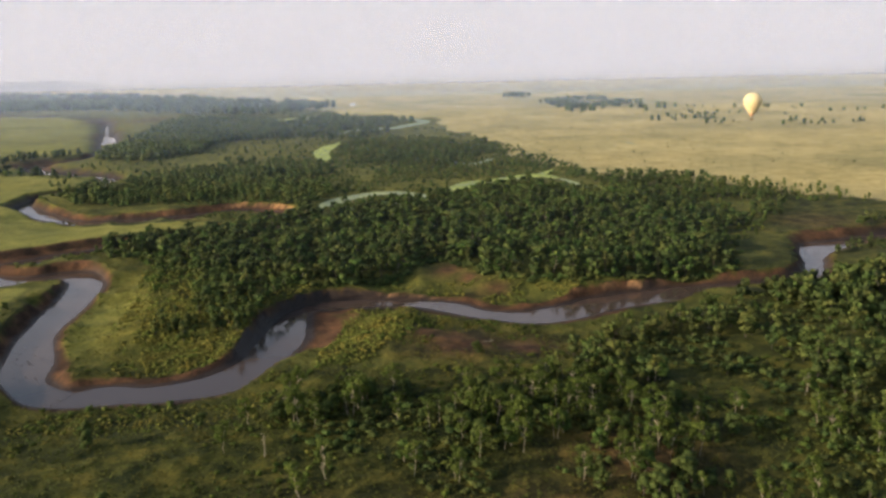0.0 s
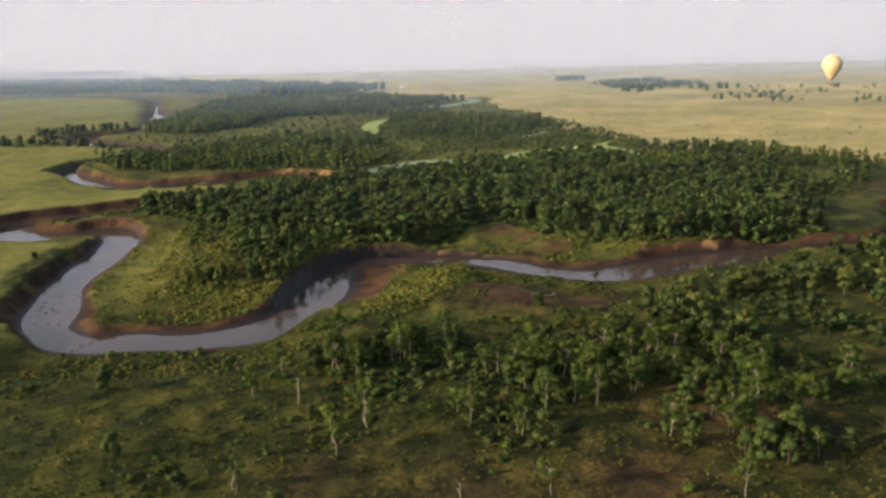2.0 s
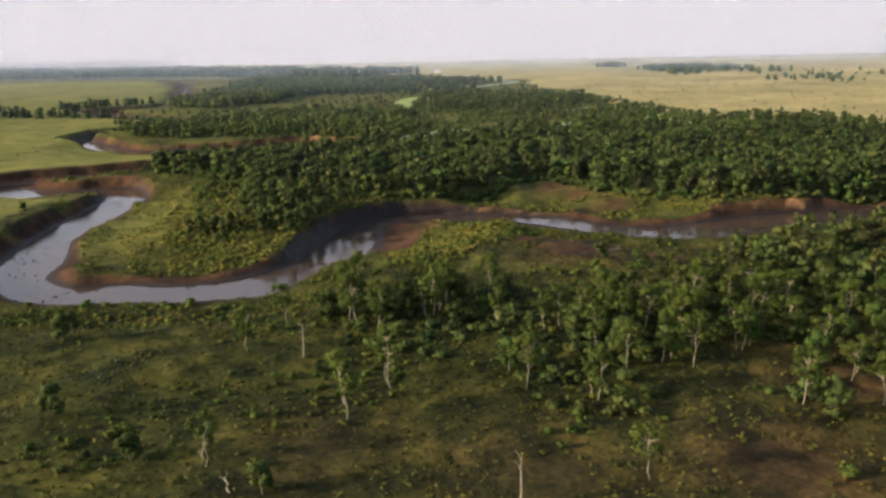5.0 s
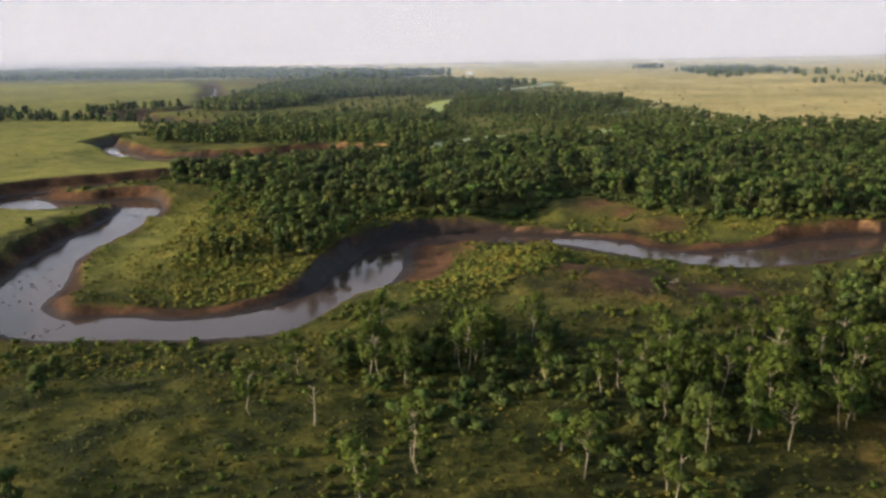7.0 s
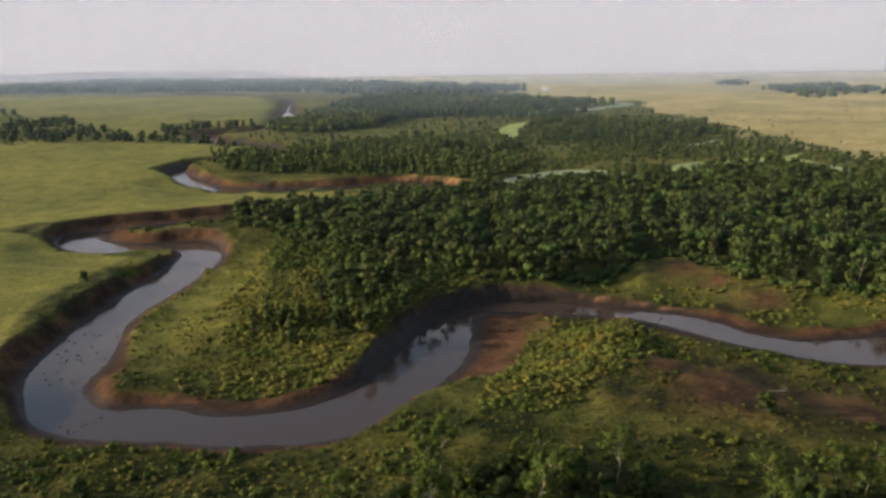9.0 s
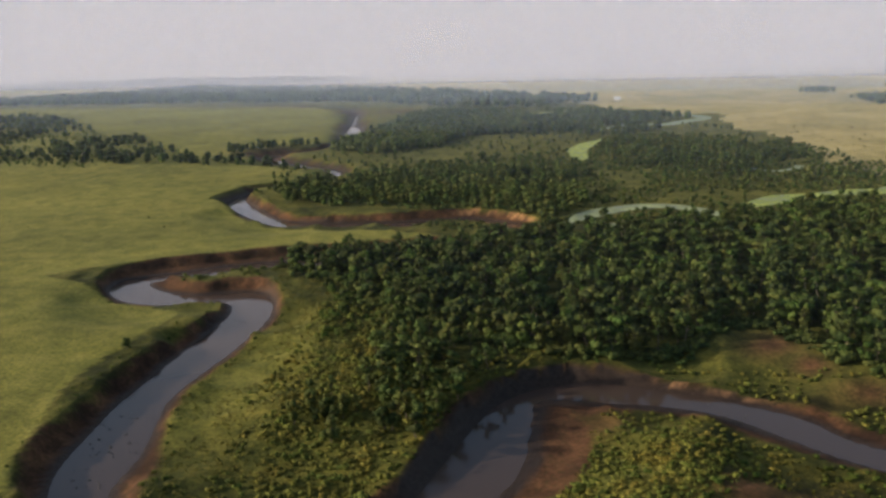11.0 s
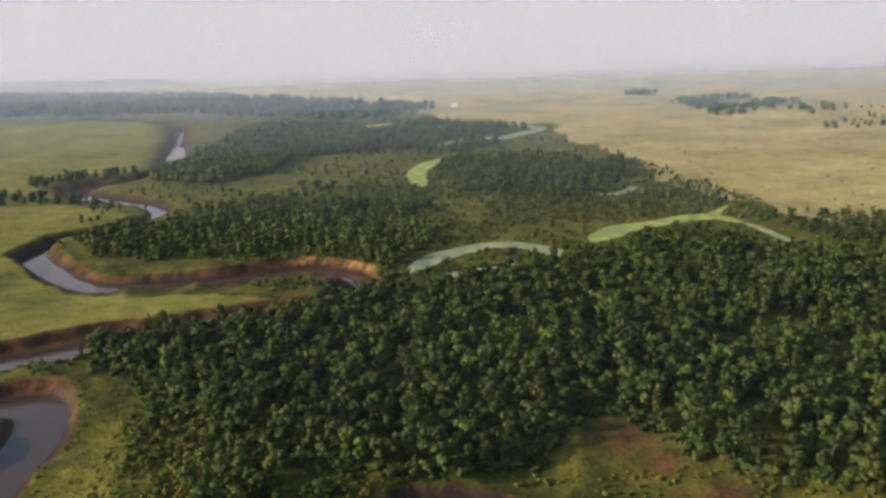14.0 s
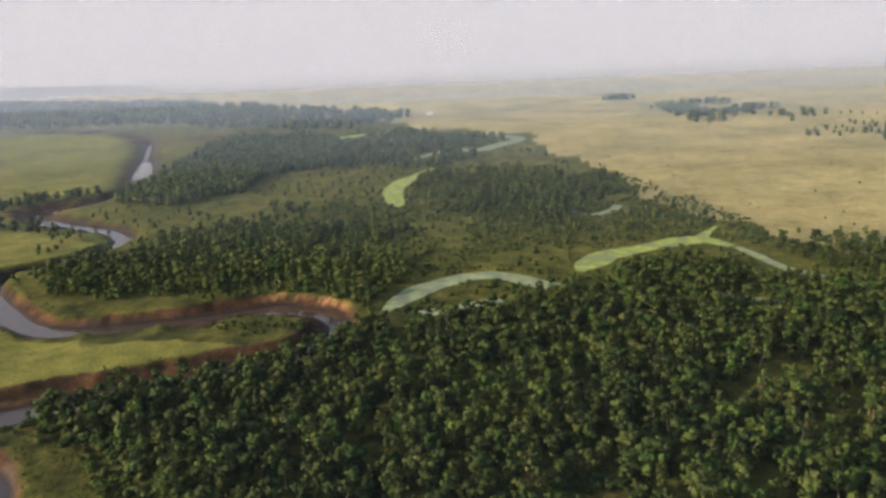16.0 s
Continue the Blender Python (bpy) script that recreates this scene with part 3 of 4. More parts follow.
def dead_tree(rng, height):
    stem = bent(rng, (0, 0, -0.4), (rng.normal() * 0.5, rng.normal() * 0.5, height), 6, 0.03)
    wood = [tube(stem, np.linspace(0.26, 0.07, 6))]
    for k in range(4):
        h = rng.uniform(0.45, 0.95)
        foot = np.array([np.interp(h * height, stem[:, 2], stem[:, j]) for j in range(3)])
        a = rng.uniform(0, 2 * np.pi)
        wood.append(tube(bent(rng, foot, foot + (1.4 * np.cos(a), 1.4 * np.sin(a), rng.uniform(0.6, 1.6)), 3, 0.1), [0.1, 0.07, 0.03], 4))
    return joined(wood)


def bush_leaves(rng, radius, height, count, size, lobes=4):
    clumps = [(0, 0, height * 0.4, radius * 0.7, height / radius * 0.6)]
    for k in range(lobes):
        a = rng.uniform(0, 2 * np.pi)
        clumps.append((0.55 * radius * np.cos(a), 0.55 * radius * np.sin(a), height * rng.uniform(0.3, 0.6), radius * rng.uniform(0.35, 0.55), 0.85))
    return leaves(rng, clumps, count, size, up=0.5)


def tree_thing(name, wood, crown, bark, leaf, label):
    ob = tagged(new(name), label, "tree", "trees on the river bank", "")
    w = new("trunk", mesh_of("trunk", *wood, [bark], smooth=True))
    w.parent = ob
    if crown is not None:
        v, f, tone, soft = crown
        c = new("crown", mesh_of("crown", v, f, [leaf], smooth=True, normals=soft, tone=tone))
        c.parent = ob
    return ob


# open glades: middle and radius
CLEARINGS = [(14, 199, 8), (24, 180, 9), (16, 166, 10), (33, 176, 8), (4, 171, 7), (39, 165, 10), (30, 211, 6), (50, 425, 6), (60, 440, 6), (71, 455, 6), (-14, 392, 6), (31, 449, 7), (40, 460, 7), (50, 471, 7), (61, 481, 8), (-86, 352, 8), (25, 205, 10), (15, 189, 9), (16, 177, 9), (-17, 385, 8), (38, 188, 6)]


def scatter(rng, poly, gap, thin=0.0, patch=40.0, margin=1.25):
    """Jittered places inside a polygon, off the river and the ponds."""
    p = np.array(poly, float)
    (x0, y0), (x1, y1) = p.min(0), p.max(0)
    x, y = np.meshgrid(np.arange(x0, x1, gap), np.arange(y0, y1, gap))
    x, y = x.ravel() + rng.uniform(-0.48, 0.48, x.size) * gap, y.ravel() + rng.uniform(-0.48, 0.48, x.size) * gap
    ok = inside(x + 10 * (waves(x, y, 16) - 0.5), y + 10 * (waves(y, x, 16) - 0.5), p) & (waves(x + 77, y + 31, patch) > thin)
    x, y = x[ok], y[ok]
    z, u, d, pr = terrain(x, y)
    ok = (u > margin) & (pr > 1.5)
    for cx, cy, cr in CLEARINGS if gap > 3.0 else ():
        ok &= np.hypot(x - cx, y - cy) > cr
    for bx, by, br, amt in BARE if gap < 4.3 else ():
        ok &= np.hypot(x - bx, y - by) > 0.6 * br * amt
    return x[ok], y[ok], z[ok]


def spread_out(rng, variants, x, y, z, low, high, tone_shift=0.0, tone_var=0.3):
    """Many plants in arrays: corners, triangles, material index and tone. A variant is (wood, crown) or (None, crown)."""
    V, F, M, T, N, base = [], [], [], [], [], 0
    pick = rng.randint(0, len(variants), len(x))
    for k, (wood, crown) in enumerate(variants):
        sel = np.where(pick == k)[0]
        if not len(sel):
            continue
        cv, cf, ct, cn = crown
        if wood is not None:
            v, f = joined([wood, (cv, cf)])
            t = np.r_[np.full(len(wood[0]), 0.5), ct]
            m = np.r_[np.ones(len(wood[1]), int), np.zeros(len(cf), int)]
            cn = np.vstack([np.zeros((len(wood[0]), 3)), cn])
        else:
            v, f, t, m = cv, cf, ct, np.zeros(len(cf), int)
        a, s = rng.uniform(0, 2 * np.pi, len(sel)), rng.uniform(low, high, len(sel))
        c, q = np.cos(a)[:, None], np.sin(a)[:, None]
        sx = s * rng.uniform(0.85, 1.2, len(sel))
        out = np.stack([x[sel][:, None] + sx[:, None] * (v[:, 0] * c - v[:, 1] * q), y[sel][:, None] + sx[:, None] * (v[:, 0] * q + v[:, 1] * c), z[sel][:, None] + s[:, None] * v[:, 2]], -1)
        V.append(out.reshape(-1, 3))
        local = 0.5 * (waves(x[sel], y[sel], 45) - 0.5)[:, None]
        N.append(np.stack([cn[:, 0] * c - cn[:, 1] * q, cn[:, 0] * q + cn[:, 1] * c, cn[:, 2] + 0 * c], -1).reshape(-1, 3))
        F.append((f[None] + (base + np.arange(len(sel)) * len(v))[:, None, None]).reshape(-1, 3))
        M.append(np.tile(m, len(sel)))
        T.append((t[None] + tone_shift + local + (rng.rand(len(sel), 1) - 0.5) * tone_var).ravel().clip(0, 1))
        base += len(sel) * len(v)
    return np.vstack(V), np.vstack(F), np.concatenate(M), np.concatenate(T), np.vstack(N)


def plants(name, data, mats, label, category):
    v, f, m, t, soft = data
    ob = new(name, mesh_of(name, v, f, mats, m, smooth=True, normals=soft, tone=t))
    return tagged(ob, label, category, kind="stuff")


rng = np.random.RandomState(11)

# tall pale trees on the near bank, each one a thing
TALL = [tree_thing("tree", *tall_tree(rng, 10.0, 2.4, 0.38, 720, 0.235, 13), PALE_BARK, LEAF_LIGHT, "slender riverside tree with pale trunk and loose green crown") for _ in range(5)]
ROUND = [tree_thing("tree", *broad_tree(rng, 6.4, 2.4, 800, 0.26, 9, 0.02), BARK, LEAF, "round-crowned dark green tree in the riverside scrub") for _ in range(4)]
FRESH = [tree_thing("tree", *broad_tree(rng, 7.5, 2.6, 700, 0.3, 9, 0.15), PALE_BARK, BRIGHT_LEAF, "fresh bright green tree with pale trunk in the scrub") for _ in range(2)]
DEAD = [tree_thing("tree", dead_tree(rng, 8.0), None, PALE_BARK, None, "dead bare tree with a bleached pale trunk") for _ in range(2)]
placed = []


def plant(kinds, places, low=0.8, high=1.2):
    for x, y in places:
        src = kinds[rng.randint(len(kinds))]
        z = terrain([x], [y])[0][0]
        s = rng.uniform(low, high)
        ob = copy_thing(src, pose(x, y, z, 0, 0, rng.uniform(0, 360)))
        ob.scale = (s, s, s)
        placed.append((x, y))


plant(TALL, [(-54, 239), (-51, 238), (-64, 206), (-49, 223), (-62, 223), (-32, 232), (-19, 221), (-10, 218), (-13, 193), (-35, 193), (20, 231), (16, 212), (24, 212), (-3, 190),
             (10, 206), (-3, 228), (-39, 179), (-2, 189), (15, 204), (3, 166), (25, 212), (41, 189), (37, 167), (77, 224), (40, 190), (101, 235), (15, 214), (-7, 221), (-55, 165), (-36, 195)])
plant(FRESH, [(103, 238), (80, 228), (27, 215), (12, 208), (44, 192), (62, 250), (-16, 200), (-34, 236), (120, 262), (52, 225), (6, 222), (35, 205)], 0.6, 1.0)
plant(DEAD, [(-53, 204), (-41, 186), (-13, 158), (-34, 228), (-56, 167)], 0.6, 0.9)
plant(ROUND, [(-102, 209), (-109, 223), (-76, 224), (-47, 236), (-44, 237), (-41, 240), (-193, 333), (-112, 309), (-82, 351), (5, 275), (-45, 159), (-66, 166), (-84, 177)], 0.6, 0.9)
NEAR = [(34, 262), (60, 294), (113, 330), (175, 350), (215, 330), (170, 240), (100, 175), (10, 178), (-31, 189), (-56, 236), (-36, 246), (-4, 236)]
x, y, z = scatter(rng, NEAR, 5.6, 0.46, 22)
order = np.argsort(y + 0.3 * np.abs(x))
plant(TALL + ROUND, [(x[k], y[k]) for k in order[:170]], 0.6, 1.1)
rest = order[170:]
for src in TALL + ROUND + DEAD + FRESH:
    for o in list(src.children_recursive) + [src]:
        bpy.data.objects.remove(o)

# woods
FOREST = [broad_tree(rng, 7.8, 2.5, 92, 0.52, 4, 0.1, False) for _ in range(9)] + [tall_tree(rng, 9.4, 2.3, 0.5, 110, 0.5, 5) for _ in range(3)]
FAR = [(None, broad_tree(rng, 7.0, 3.4, 18, 1.4, 1, 0.1, False)[1]) for _ in range(5)]
MID = [(None, broad_tree(rng, 7.6, 2.7, 72, 0.62, 3, 0.05, False)[1]) for _ in range(6)]
SHRUB = [(None, bush_leaves(rng, 1.5, 1.6, 30, 0.37, 1)) for _ in range(7)]
BUSH = [(None, bush_leaves(rng, 1.5, 1.6, 14, 0.5, 0)) for _ in range(5)]
MAIN = [(-200, 438), (-170, 422), (-150, 414), (-134, 392), (-98, 370), (-74, 366), (-55, 365), (-40, 373), (-27, 383), (-22, 400), (-10, 406), (5, 392), (18, 375), (50, 368), (99, 372), (128, 380),
        (138, 417), (150, 500), (140, 570), (110, 590), (90, 580), (72, 592), (40, 622), (4, 582), (-19, 568), (-45, 546), (-84, 530), (-106, 520), (-135, 490), (-180, 462)]
WOODS = [
    (MAIN, 5.4, 0.29, FOREST, 0.6, 1.4), ([(142, 417), (198, 500), (228, 560), (176, 645), (95, 670), (110, 610), (140, 570), (150, 500)], 6.0, 0.46, FOREST, 0.55, 1.1), ([(-125, 370), (-116, 340), (-101, 312), (-91, 302), (-82, 303), (-79, 352), (-96, 368)], 5.0, 0.25, FOREST, 0.7, 1.05), ([(-122, 300), (-104, 300), (-103, 314), (-120, 315)], 4.6, 0.0, FOREST, 0.6, 0.9),
    ([(-305, 608), (-300, 640), (-264, 692), (-228, 719), (-115, 695), (-92, 600), (-106, 545), (-135, 576), (-173, 580), (-233, 562), (-275, 572)], 5.3, 0.36, MID, 0.5, 1.25),
    ([(-130, 844), (-118, 920), (36, 869), (36, 790), (-7, 724), (-83, 739)], 6.0, 0.38, MID, 0.5, 1.2),
    ([(-370, 850), (-400, 1100), (-384, 1180), (-260, 1130), (-200, 960), (-266, 913), (-263, 830), (-308, 785), (-362, 800)], 7.0, 0.28, FAR, 0.9, 1.4),
    ([(-200, 700), (90, 680), (36, 790), (-110, 740), (-130, 850), (-260, 800)], 11.0, 0.58, FAR, 0.4, 0.85),
    ([(-260, 930), (-110, 930), (-60, 1010), (-160, 1180), (-330, 1200)], 9.0, 0.5, FAR, 0.7, 1.2),
    ([(-150, 1085), (-60, 1080), (-60, 1115), (-150, 1125)], 8.0, 0.3, FAR, 0.9, 1.3),
    ([(-1500, 1330), (-900, 1400), (-560, 1370), (-420, 1250), (-260, 1210), (-200, 1380), (-420, 1560), (-800, 1900), (-1500, 2200)], 17.0, 0.22, FAR, 1.3, 1.9),
    ([(-2600, 2300), (-1500, 2450), (-1150, 2650), (-2200, 3000)], 30.0, 0.3, FAR, 2.4, 3.4),
    ([(127, 1390), (236, 1470), (340, 1240), (250, 1095), (164, 1185)], 11.0, 0.46, FAR, 0.7, 1.3), ([(270, 1240), (420, 1200), (520, 1000), (278, 930), (245, 1010)], 15.0, 0.56, FAR, 0.5, 1.0),
    ([(420, 1200), (900, 1150), (900, 900), (520, 980)], 18.0, 0.54, FAR, 0.5, 1.0), ([(80, 1540), (110, 1600), (150, 1560), (120, 1520)], 12.0, 0.3, FAR, 1.0, 1.5),
    ([(-700, 900), (-640, 880), (-450, 745), (-300, 720), (-560, 700), (-900, 700), (-1100, 1200)], 11.0, 0.52, FAR, 0.8, 1.3),
    ([(-470, 800), (-420, 840), (-395, 850), (-390, 830), (-420, 812), (-440, 770)], 8.0, 0.3, FAR, 0.8, 1.2), ([(150, 380), (235, 480), (330, 500), (330, 430), (235, 430), (200, 415)], 6.0, 0.45, FOREST, 0.6, 1.0),
    ([(100, 680), (250, 640), (300, 560), (230, 530), (190, 600)], 10.0, 0.56, FAR, 0.35, 0.75), ([(113, 340), (250, 400), (420, 420), (300, 250), (215, 240)], 7.5, 0.3, FAR, 0.8, 1.2)]
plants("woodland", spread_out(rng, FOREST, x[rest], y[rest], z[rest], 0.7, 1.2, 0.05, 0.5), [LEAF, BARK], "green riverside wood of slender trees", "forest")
for poly, gap, thin, kinds, low, high in WOODS:
    x, y, z = scatter(rng, poly, gap, thin, 18 if gap < 8 else 50)
    if len(x):
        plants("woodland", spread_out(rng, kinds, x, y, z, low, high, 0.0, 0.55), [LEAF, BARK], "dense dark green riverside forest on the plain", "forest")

# brighter crowns among the forest, and single trees between the woods
x, y, z = scatter(rng, MAIN, 11.0, 0.34, 30)
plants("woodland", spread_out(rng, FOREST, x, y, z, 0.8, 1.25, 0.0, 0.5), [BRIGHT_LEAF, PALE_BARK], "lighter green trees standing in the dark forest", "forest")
x, y, z = scatter(rng, [(-8, 405), (20, 378), (60, 370), (128, 382), (150, 500), (140, 570), (70, 560), (30, 480)], 8.0, 0.36, 24)
plants("woodland", spread_out(rng, FOREST, x, y, z, 0.7, 1.15, 0.05, 0.5), [BRIGHT_LEAF, PALE_BARK], "fresh green trees at the sunny side of the forest", "forest")
x, y, z = scatter(rng, [(-330, 610), (-370, 830), (-390, 1160), (-200, 1210), (-60, 1080), (50, 880), (110, 690), (60, 560), (-110, 545), (-200, 600)], 11.0, 0.44, 40)
plants("woodland", spread_out(rng, FAR, x, y, z, 0.18, 0.6, 0.0, 0.6), [LEAF, BARK], "single trees and bushes between the woods", "forest")
x, y, z = scatter(rng, [(140, 420), (240, 520), (300, 560), (180, 660), (100, 690), (110, 600)], 8.0, 0.4, 40)
plants("woodland", spread_out(rng, MID, x, y, z, 0.2, 0.7, 0.1, 0.6), [LEAF_LIGHT, BARK], "open bush at the edge of the plain", "forest")

x, y, z = scatter(rng, [(-700, 900), (-640, 880), (-450, 750), (-300, 722), (-420, 690), (-560, 680), (-900, 690), (-1100, 1200)], 9.0, 0.42, 60)
plants("woodland", spread_out(rng, FAR, x, y, z, 0.2, 0.5, 0.05, 0.5), [LEAF_LIGHT], "low green bush along the far meadow", "forest")

# scrub and tall grass
x, y, z = scatter(rng, [(-175, 150), (-160, 245), (-60, 262), (-55, 330), (60, 322), (130, 345), (190, 200), (90, 140), (-60, 120)], 3.4, 0.56, 18, 1.05)
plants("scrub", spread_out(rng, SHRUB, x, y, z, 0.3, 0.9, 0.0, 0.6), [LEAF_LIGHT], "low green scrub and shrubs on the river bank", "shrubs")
x, y, z = scatter(rng, [(-120, 268), (-140, 310), (-158, 400), (-185, 440), (-130, 400), (-60, 372), (30, 372), (90, 370), (40, 340), (-70, 350), (-84, 275), (-110, 268)], 2.6, 0.40, 14, 1.05)
plants("scrub", spread_out(rng, SHRUB, x, y, z, 0.28, 0.85, 0.0, 0.6), [YELLOW_LEAF], "low yellowish scrub inside the river bend", "shrubs")
x, y, z = scatter(rng, [(-320, 600), (-230, 720), (-130, 850), (40, 880), (110, 690), (60, 560), (-110, 540)], 5.0, 0.38, 24, 1.1)
plants("scrub", spread_out(rng, BUSH, x, y, z, 0.6, 1.7, 0.05, 0.5), [LEAF], "low green scrub between the woods", "shrubs")
x, y, z = scatter(rng, [(-205, 442), (-150, 434), (-122, 400), (-98, 368), (-124, 375), (-140, 352), (-158, 395), (-185, 428)], 3.6, 0.34, 16, 1.05)
plants("scrub", spread_out(rng, SHRUB, x, y, z, 0.5, 1.7, 0.0, 0.6), [LEAF_LIGHT], "green thicket running from the grass up to the forest", "shrubs")
edge = np.array(MAIN[:17], float)
step = np.linspace(0, len(edge) - 1.001, 520)
at = edge[step.astype(int)] + (step % 1)[:, None] * (edge[step.astype(int) + 1] - edge[step.astype(int)]) + rng.normal(0, 2.4, (520, 2))
z, u, d, pr = terrain(at[:, 0], at[:, 1])
ok = u > 1.06
plants("scrub", spread_out(rng, SHRUB, at[ok, 0], at[ok, 1], z[ok] - 0.1, 0.6, 1.9, 0.0, 0.6), [LEAF], "dense dark undergrowth along the edge of the forest", "shrubs")
x, y, z = scatter(rng, NEAR, 3.6, 0.42, 20, 1.1)
plants("scrub", spread_out(rng, SHRUB, x, y, z, 0.5, 1.5, 0.0, 0.6), [LEAF], "dark green shrubs between the riverside trees", "shrubs")
x, y, z = scatter(rng, [(-185, 548), (-140, 552), (-126, 530), (-150, 515), (-175, 530)], 4.0, 0.4, 14, 1.05)
plants("scrub", spread_out(rng, SHRUB, x, y, z, 0.5, 1.3, 0.0, 0.6), [LEAF], "dark shrubs at the end of the meadow", "shrubs")
x, y, z = scatter(rng, [(-245, 418), (-205, 450), (-185, 440), (-200, 418), (-230, 410)], 3.4, 0.4, 14, 0.9)
plants("scrub", spread_out(rng, SHRUB, x, y, z, 0.4, 1.0, 0.1, 0.6), [LEAF_LIGHT], "brown-green shrubs on the spit in the river bend", "shrubs")
x, y, z = scatter(rng, [(-60, 285), (-62, 325), (-35, 340), (0, 325), (-10, 305), (-35, 285)], 2.4, 0.3, 12, 1.05)
plants("scrub", spread_out(rng, SHRUB, x, y, z, 0.3, 0.7, 0.15, 0.5), [YELLOW_LEAF], "yellow-green thicket on the inside of the river bend", "shrubs")
x, y, z = scatter(rng, [(-53, 292), (-47, 312), (-30, 325), (-15, 328), (-18, 300), (-27, 281), (-40, 265), (-51, 264)], 1.9, 0.22, 10, 1.02)
plants("scrub", spread_out(rng, SHRUB, x, y, z, 0.3, 0.72, 0.2, 0.5), [YELLOW_LEAF], "yellow flowering thicket on the inside of the river bend", "shrubs")
x, y, z = scatter(rng, [(-126, 328), (-130, 360), (-128, 385), (-100, 365), (-88, 345), (-82, 286), (-86, 270), (-107, 275), (-122, 295)], 2.2, 0.36, 12, 1.02)
plants("scrub", spread_out(rng, SHRUB, x, y, z, 0.3, 0.8, 0.12, 0.6), [YELLOW_LEAF], "yellow-green tussocks covering the tongue of land in the bend", "shrubs")
x, y, z = scatter(rng, [(-140, 222), (-128, 238), (-111, 239), (-81, 244), (-62, 250), (-54, 238), (-90, 220)], 2.2, 0.34, 12, 1.02)
plants("scrub", spread_out(rng, SHRUB, x, y, z, 0.25, 0.55, 0.15, 0.6), [YELLOW_LEAF], "yellow-green tussocks along the near bank", "shrubs")
fringe = []
for bank in (BANK_N, BANK_S):
    way = np.gradient(bank, axis=0)
    out_dir = np.stack([way[:, 1], -way[:, 0]], 1) / np.linalg.norm(way, axis=1)[:, None]
    for k in range(3):
        for sign in (-1, 1):
            p = bank + sign * out_dir * rng.uniform(2.5, 13, (len(bank), 1)) + rng.normal(size=bank.shape)
            fringe.append(p[bank[:, 1] < 640])
fringe = np.vstack(fringe)
z, u, d, pr = terrain(fringe[:, 0], fringe[:, 1])
ok = (u > 1.03) & (u < 2.2) & (waves(fringe[:, 0], fringe[:, 1], 12) > 0.4)
plants("scrub", spread_out(rng, SHRUB, fringe[ok, 0], fringe[ok, 1], z[ok] - 0.1, 0.2, 0.62, 0.05, 0.6), [LEAF_LIGHT], "shrubs and long grass along the top of the river bank", "shrubs")
TUFT = [(None, leaves(rng, [(0, 0, 0.15, 0.7, 0.5)], 7, 0.27, up=0.6, core=0)) for _ in range(6)]
x, y, z = scatter(rng, [(-190, 150), (-165, 245), (-60, 262), (-62, 330), (30, 318), (80, 325), (130, 190), (60, 140), (-60, 120)], 1.9, 0.24, 14, 1.02)
plants("tall_grass", spread_out(rng, TUFT, x, y, z, 0.5, 1.4, -0.1, 0.5), [GRASS_LEAF], "rough tufts of yellow-green grass", "grass")
x, y, z = scatter(rng, [(-166, 262), (-160, 300), (-180, 400), (-205, 440), (-120, 400), (-84, 275), (-140, 262)], 1.8, 0.36, 18, 1.02)
plants("tall_grass", spread_out(rng, TUFT, x, y, z, 0.5, 1.3, 0.1, 0.6), [GRASS_LEAF], "rough tufts of yellow-green grass", "grass")


# ---------------------------------------------------------------- hot-air balloon
def balloon(x, y, z, radius):
    cloth = plain_material("yellow_balloon_cloth", (0.60, 0.48, 0.26), (0.68, 0.56, 0.33), 0.2, 0.6, 0.05)
    orange = plain_material("orange_cloth", (0.5, 0.2, 0.06), (0.55, 0.24, 0.08), 0.5, 0.6, 0.05)
    wicker = plain_material("wicker", (0.16, 0.09, 0.04), (0.28, 0.17, 0.08), 6.0)
    ob = tagged(new("hot_air_balloon"), "yellow hot-air balloon with orange mouth floating over the plain", "balloon")
    prof = [(0.02, 1.0), (0.35, 0.95), (0.68, 0.77), (0.9, 0.48), (1.0, 0.12), (0.97, -0.2), (0.84, -0.55), (0.62, -0.9), (0.4, -1.2), (0.25, -1.42)]
    gores = 16

    def shell(rows):
        bm = bmesh.new()
        rings = []
        for r, h in rows:
            ring = []
            for k in range(gores * 3):
                a = 2 * math.pi * k / (gores * 3)
                b = r * radius * (1.0 if k % 3 else 0.965)
                ring.append(bm.verts.new((b * math.cos(a), b * math.sin(a), h * radius)))
            rings.append(ring)
        for p, q in zip(rings, rings[1:]):
            for k in range(len(p)):
                bm.faces.new((p[k], p[(k + 1) % len(p)], q[(k + 1) % len(p)], q[k]))
        bmesh.ops.recalc_face_normals(bm, faces=bm.faces)
        return bm
    part("envelope", shell(prof), cloth, ob)
    part("skirt", shell([(0.252, -1.42), (0.2, -1.58)]), orange, ob, "orange cloth mouth")
    bm = bmesh.new()
    bmesh.ops.create_cube(bm, size=1, matrix=Matrix.LocRotScale((0, 0, -2.0 * radius), None, (2.2, 1.4, 1.1)))
    bmesh.ops.bevel(bm, geom=bm.edges[:], offset=0.12, segments=2, affect="EDGES")
    part("basket", bm, wicker, ob, "brown wicker basket")
    for sx in (-1, 1):
        for sy in (-1, 1):
            v, f = tube([(0.19 * radius * sx * 0.7, 0.19 * radius * sy * 0.7, -1.57 * radius), (1.0 * sx, 0.6 * sy, -1.92 * radius)], [0.03, 0.03], 4)
            c = new("cable", mesh_of("cable", v, f, [wicker]))
            c.parent = ob
    ob.location = (x, y, z)


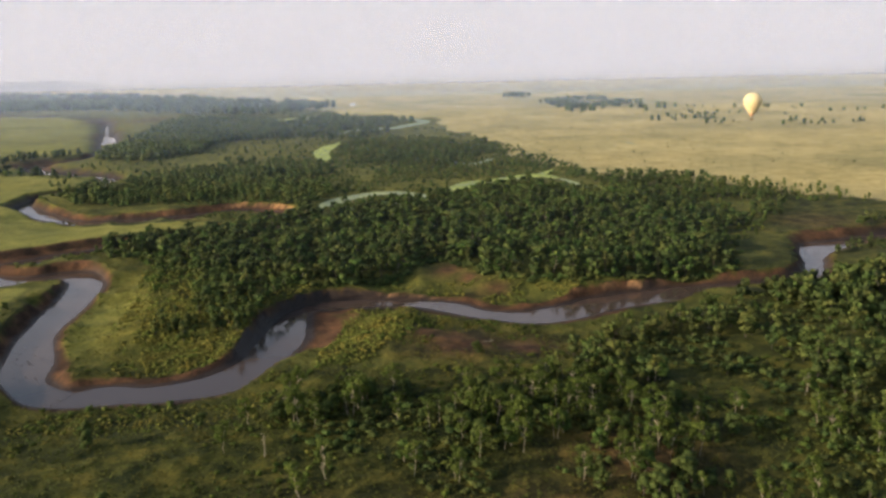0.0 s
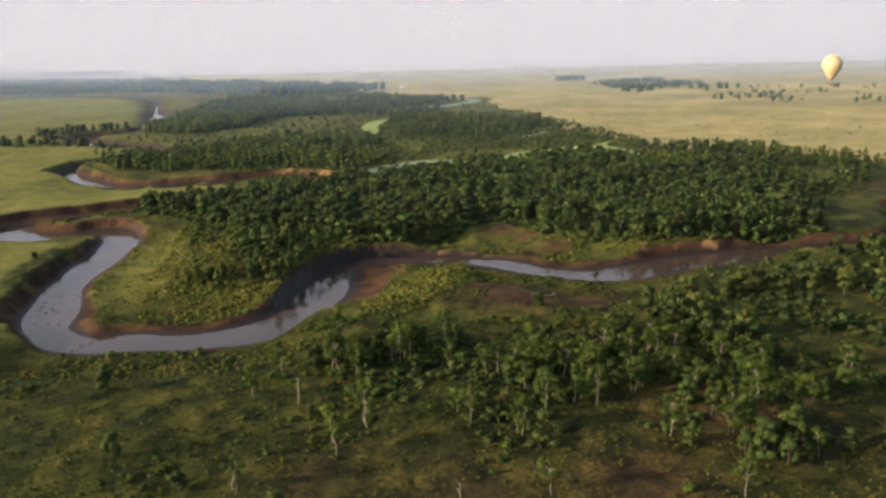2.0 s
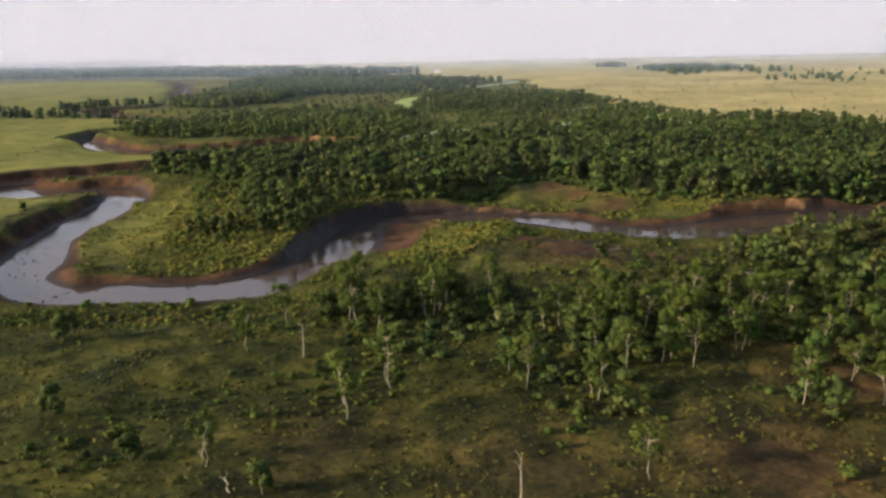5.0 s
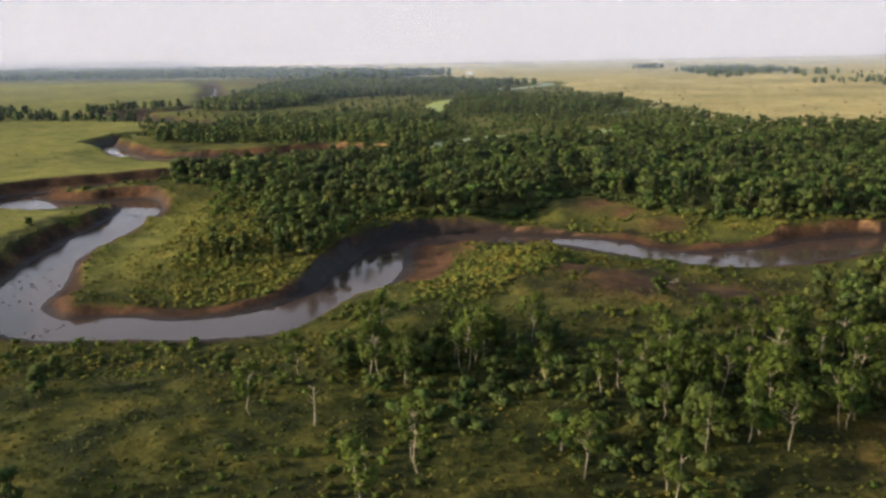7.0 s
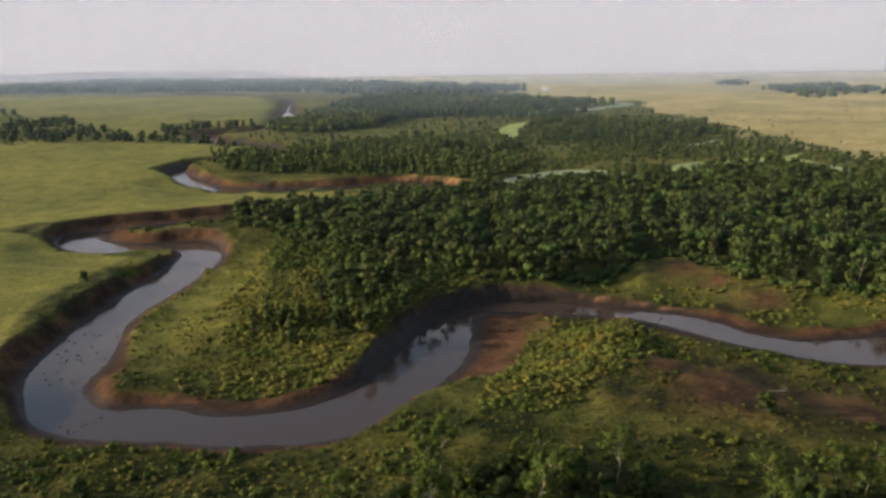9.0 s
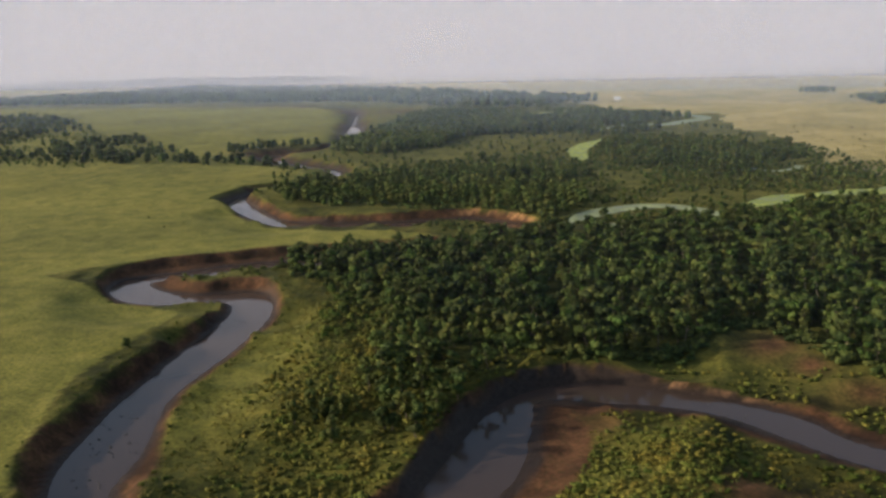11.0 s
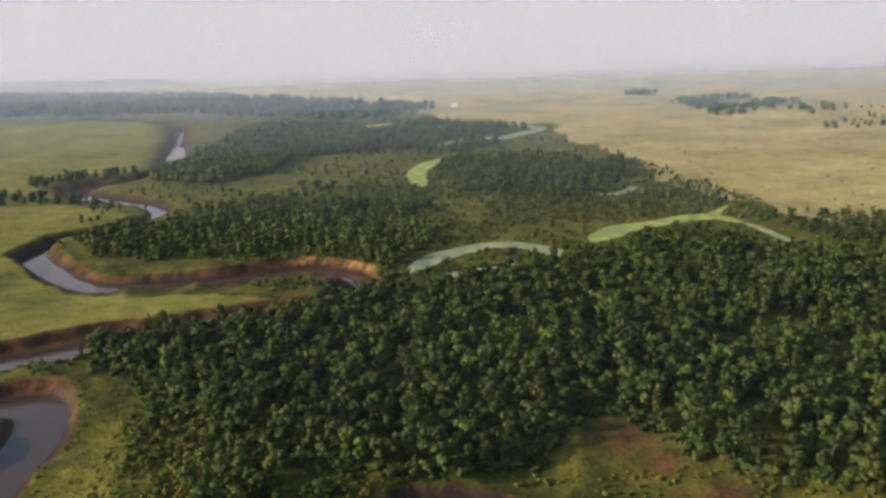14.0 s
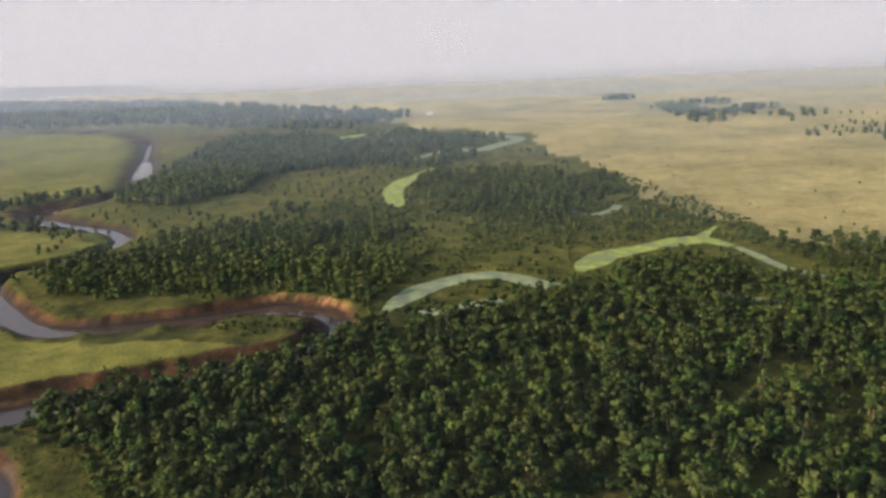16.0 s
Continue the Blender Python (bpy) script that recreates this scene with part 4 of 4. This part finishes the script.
balloon(217, 612, 62.8, 6.5)


# ---------------------------------------------------------------- fallen timber, stones, a far hut
def log(x, y, heading, length, radius):
    wood = [tube(bent(rng, (-length / 2, 0, 0.1), (length / 2, 0, 0.25), 5, 0.03), np.linspace(radius, radius * 0.5, 5))]
    for k in (0.2, 0.35):
        wood.append(tube(bent(rng, (length * k, 0, 0.2), (length * (k + 0.15), rng.normal() * 0.8, 1.0), 3, 0.1), [radius * 0.4, radius * 0.3, 0.03], 4))
    ob = new("fallen_log", mesh_of("fallen_log", *joined(wood), [PALE_BARK], smooth=True))
    ob.matrix_world = pose(x, y, terrain([x], [y])[0][0] + 0.1, 0, 0, heading)
    tagged(ob, "bleached fallen log lying on bare soil", "log", "fallen logs")


for spec in ((9, 290, 20, 5, 0.22), (33, 189, 35, 5, 0.2), (-108, 258.5, 70, 5, 0.15), (-50, 160, 120, 4, 0.15)):
    log(*spec)

STONE = plain_material("wet_river_stone", (0.02, 0.017, 0.015), (0.06, 0.05, 0.045), 1.5, 0.5)
stones = []
for cx, cy, n, spread in ((-158, 285, 34, 6), (-152, 270, 20, 5), (-165, 300, 16, 4), (-132, 250, 14, 3), (-183, 378, 14, 3), (-296, 560, 8, 5), (-15, 348, 14, 5)):
    for _ in range(n):
        x, y = cx + rng.normal() * spread, cy + rng.normal() * spread
        if inside(np.array([x]), np.array([y]), RIVER)[0]:
            r = rng.uniform(0.12, 0.42)
            stones.append((ICO_V * (r * rng.uniform(0.7, 1.2, (len(ICO_V), 1))) * (1.2, 1, 0.45) + (x, y, 1 - DEPTH), ICO_F))
tagged(new("river_stones", mesh_of("river_stones", *joined(stones), [STONE])), "dark wet stones and snags in the shallow river", "stones", kind="stuff")


def hut(x, y):
    pale, thatch = plain_material("pale_plaster", (0.6, 0.6, 0.58), (0.78, 0.78, 0.75), 1.0), plain_material("pale_roof", (0.5, 0.48, 0.45), (0.65, 0.63, 0.6), 1.0)
    ob = tagged(new("hut"), "small pale hut far out on the plain", "hut")
    bm = bmesh.new()
    bmesh.ops.create_cube(bm, size=1, matrix=Matrix.LocRotScale((0, 0, 1.4), None, (9, 5, 3.2)))
    part("wall", bm, pale, ob)
    bm = bmesh.new()
    v = [bm.verts.new(p) for p in ((-5.2, -3.2, 2.9), (5.2, -3.2, 2.9), (5.2, 3.2, 2.9), (-5.2, 3.2, 2.9), (-5.0, 0, 5.0), (5.0, 0, 5.0))]
    for q in ((0, 1, 5, 4), (2, 3, 4, 5), (0, 4, 3), (1, 2, 5), (3, 2, 1, 0)):
        bm.faces.new([v[k] for k in q])
    part("roof", bm, thatch, ob)
    ob.location = (x, y, terrain([x], [y])[0][0])


hut(-176, 1396)

# lone shrubs on the open grass
for poly, gap, low, high, label in (([(90, 720), (60, 900), (-10, 1120), (100, 1240), (420, 1000), (420, 560), (260, 590)], 24, 0.1, 0.26, "scattered dark shrubs on the dry plain"),
                                    ([(-150, 515), (-200, 480), (-290, 450), (-600, 500), (-700, 900), (-480, 980), (-440, 780), (-350, 620)], 21, 0.06, 0.17, "a few small shrubs on the green meadow")):
    x, y, z = scatter(rng, poly, gap, 0.45, 50, 1.6)
    plants("scrub", spread_out(rng, FAR, x, y, z, low, high, 0.0, 0.5), [LEAF], label, "shrubs")
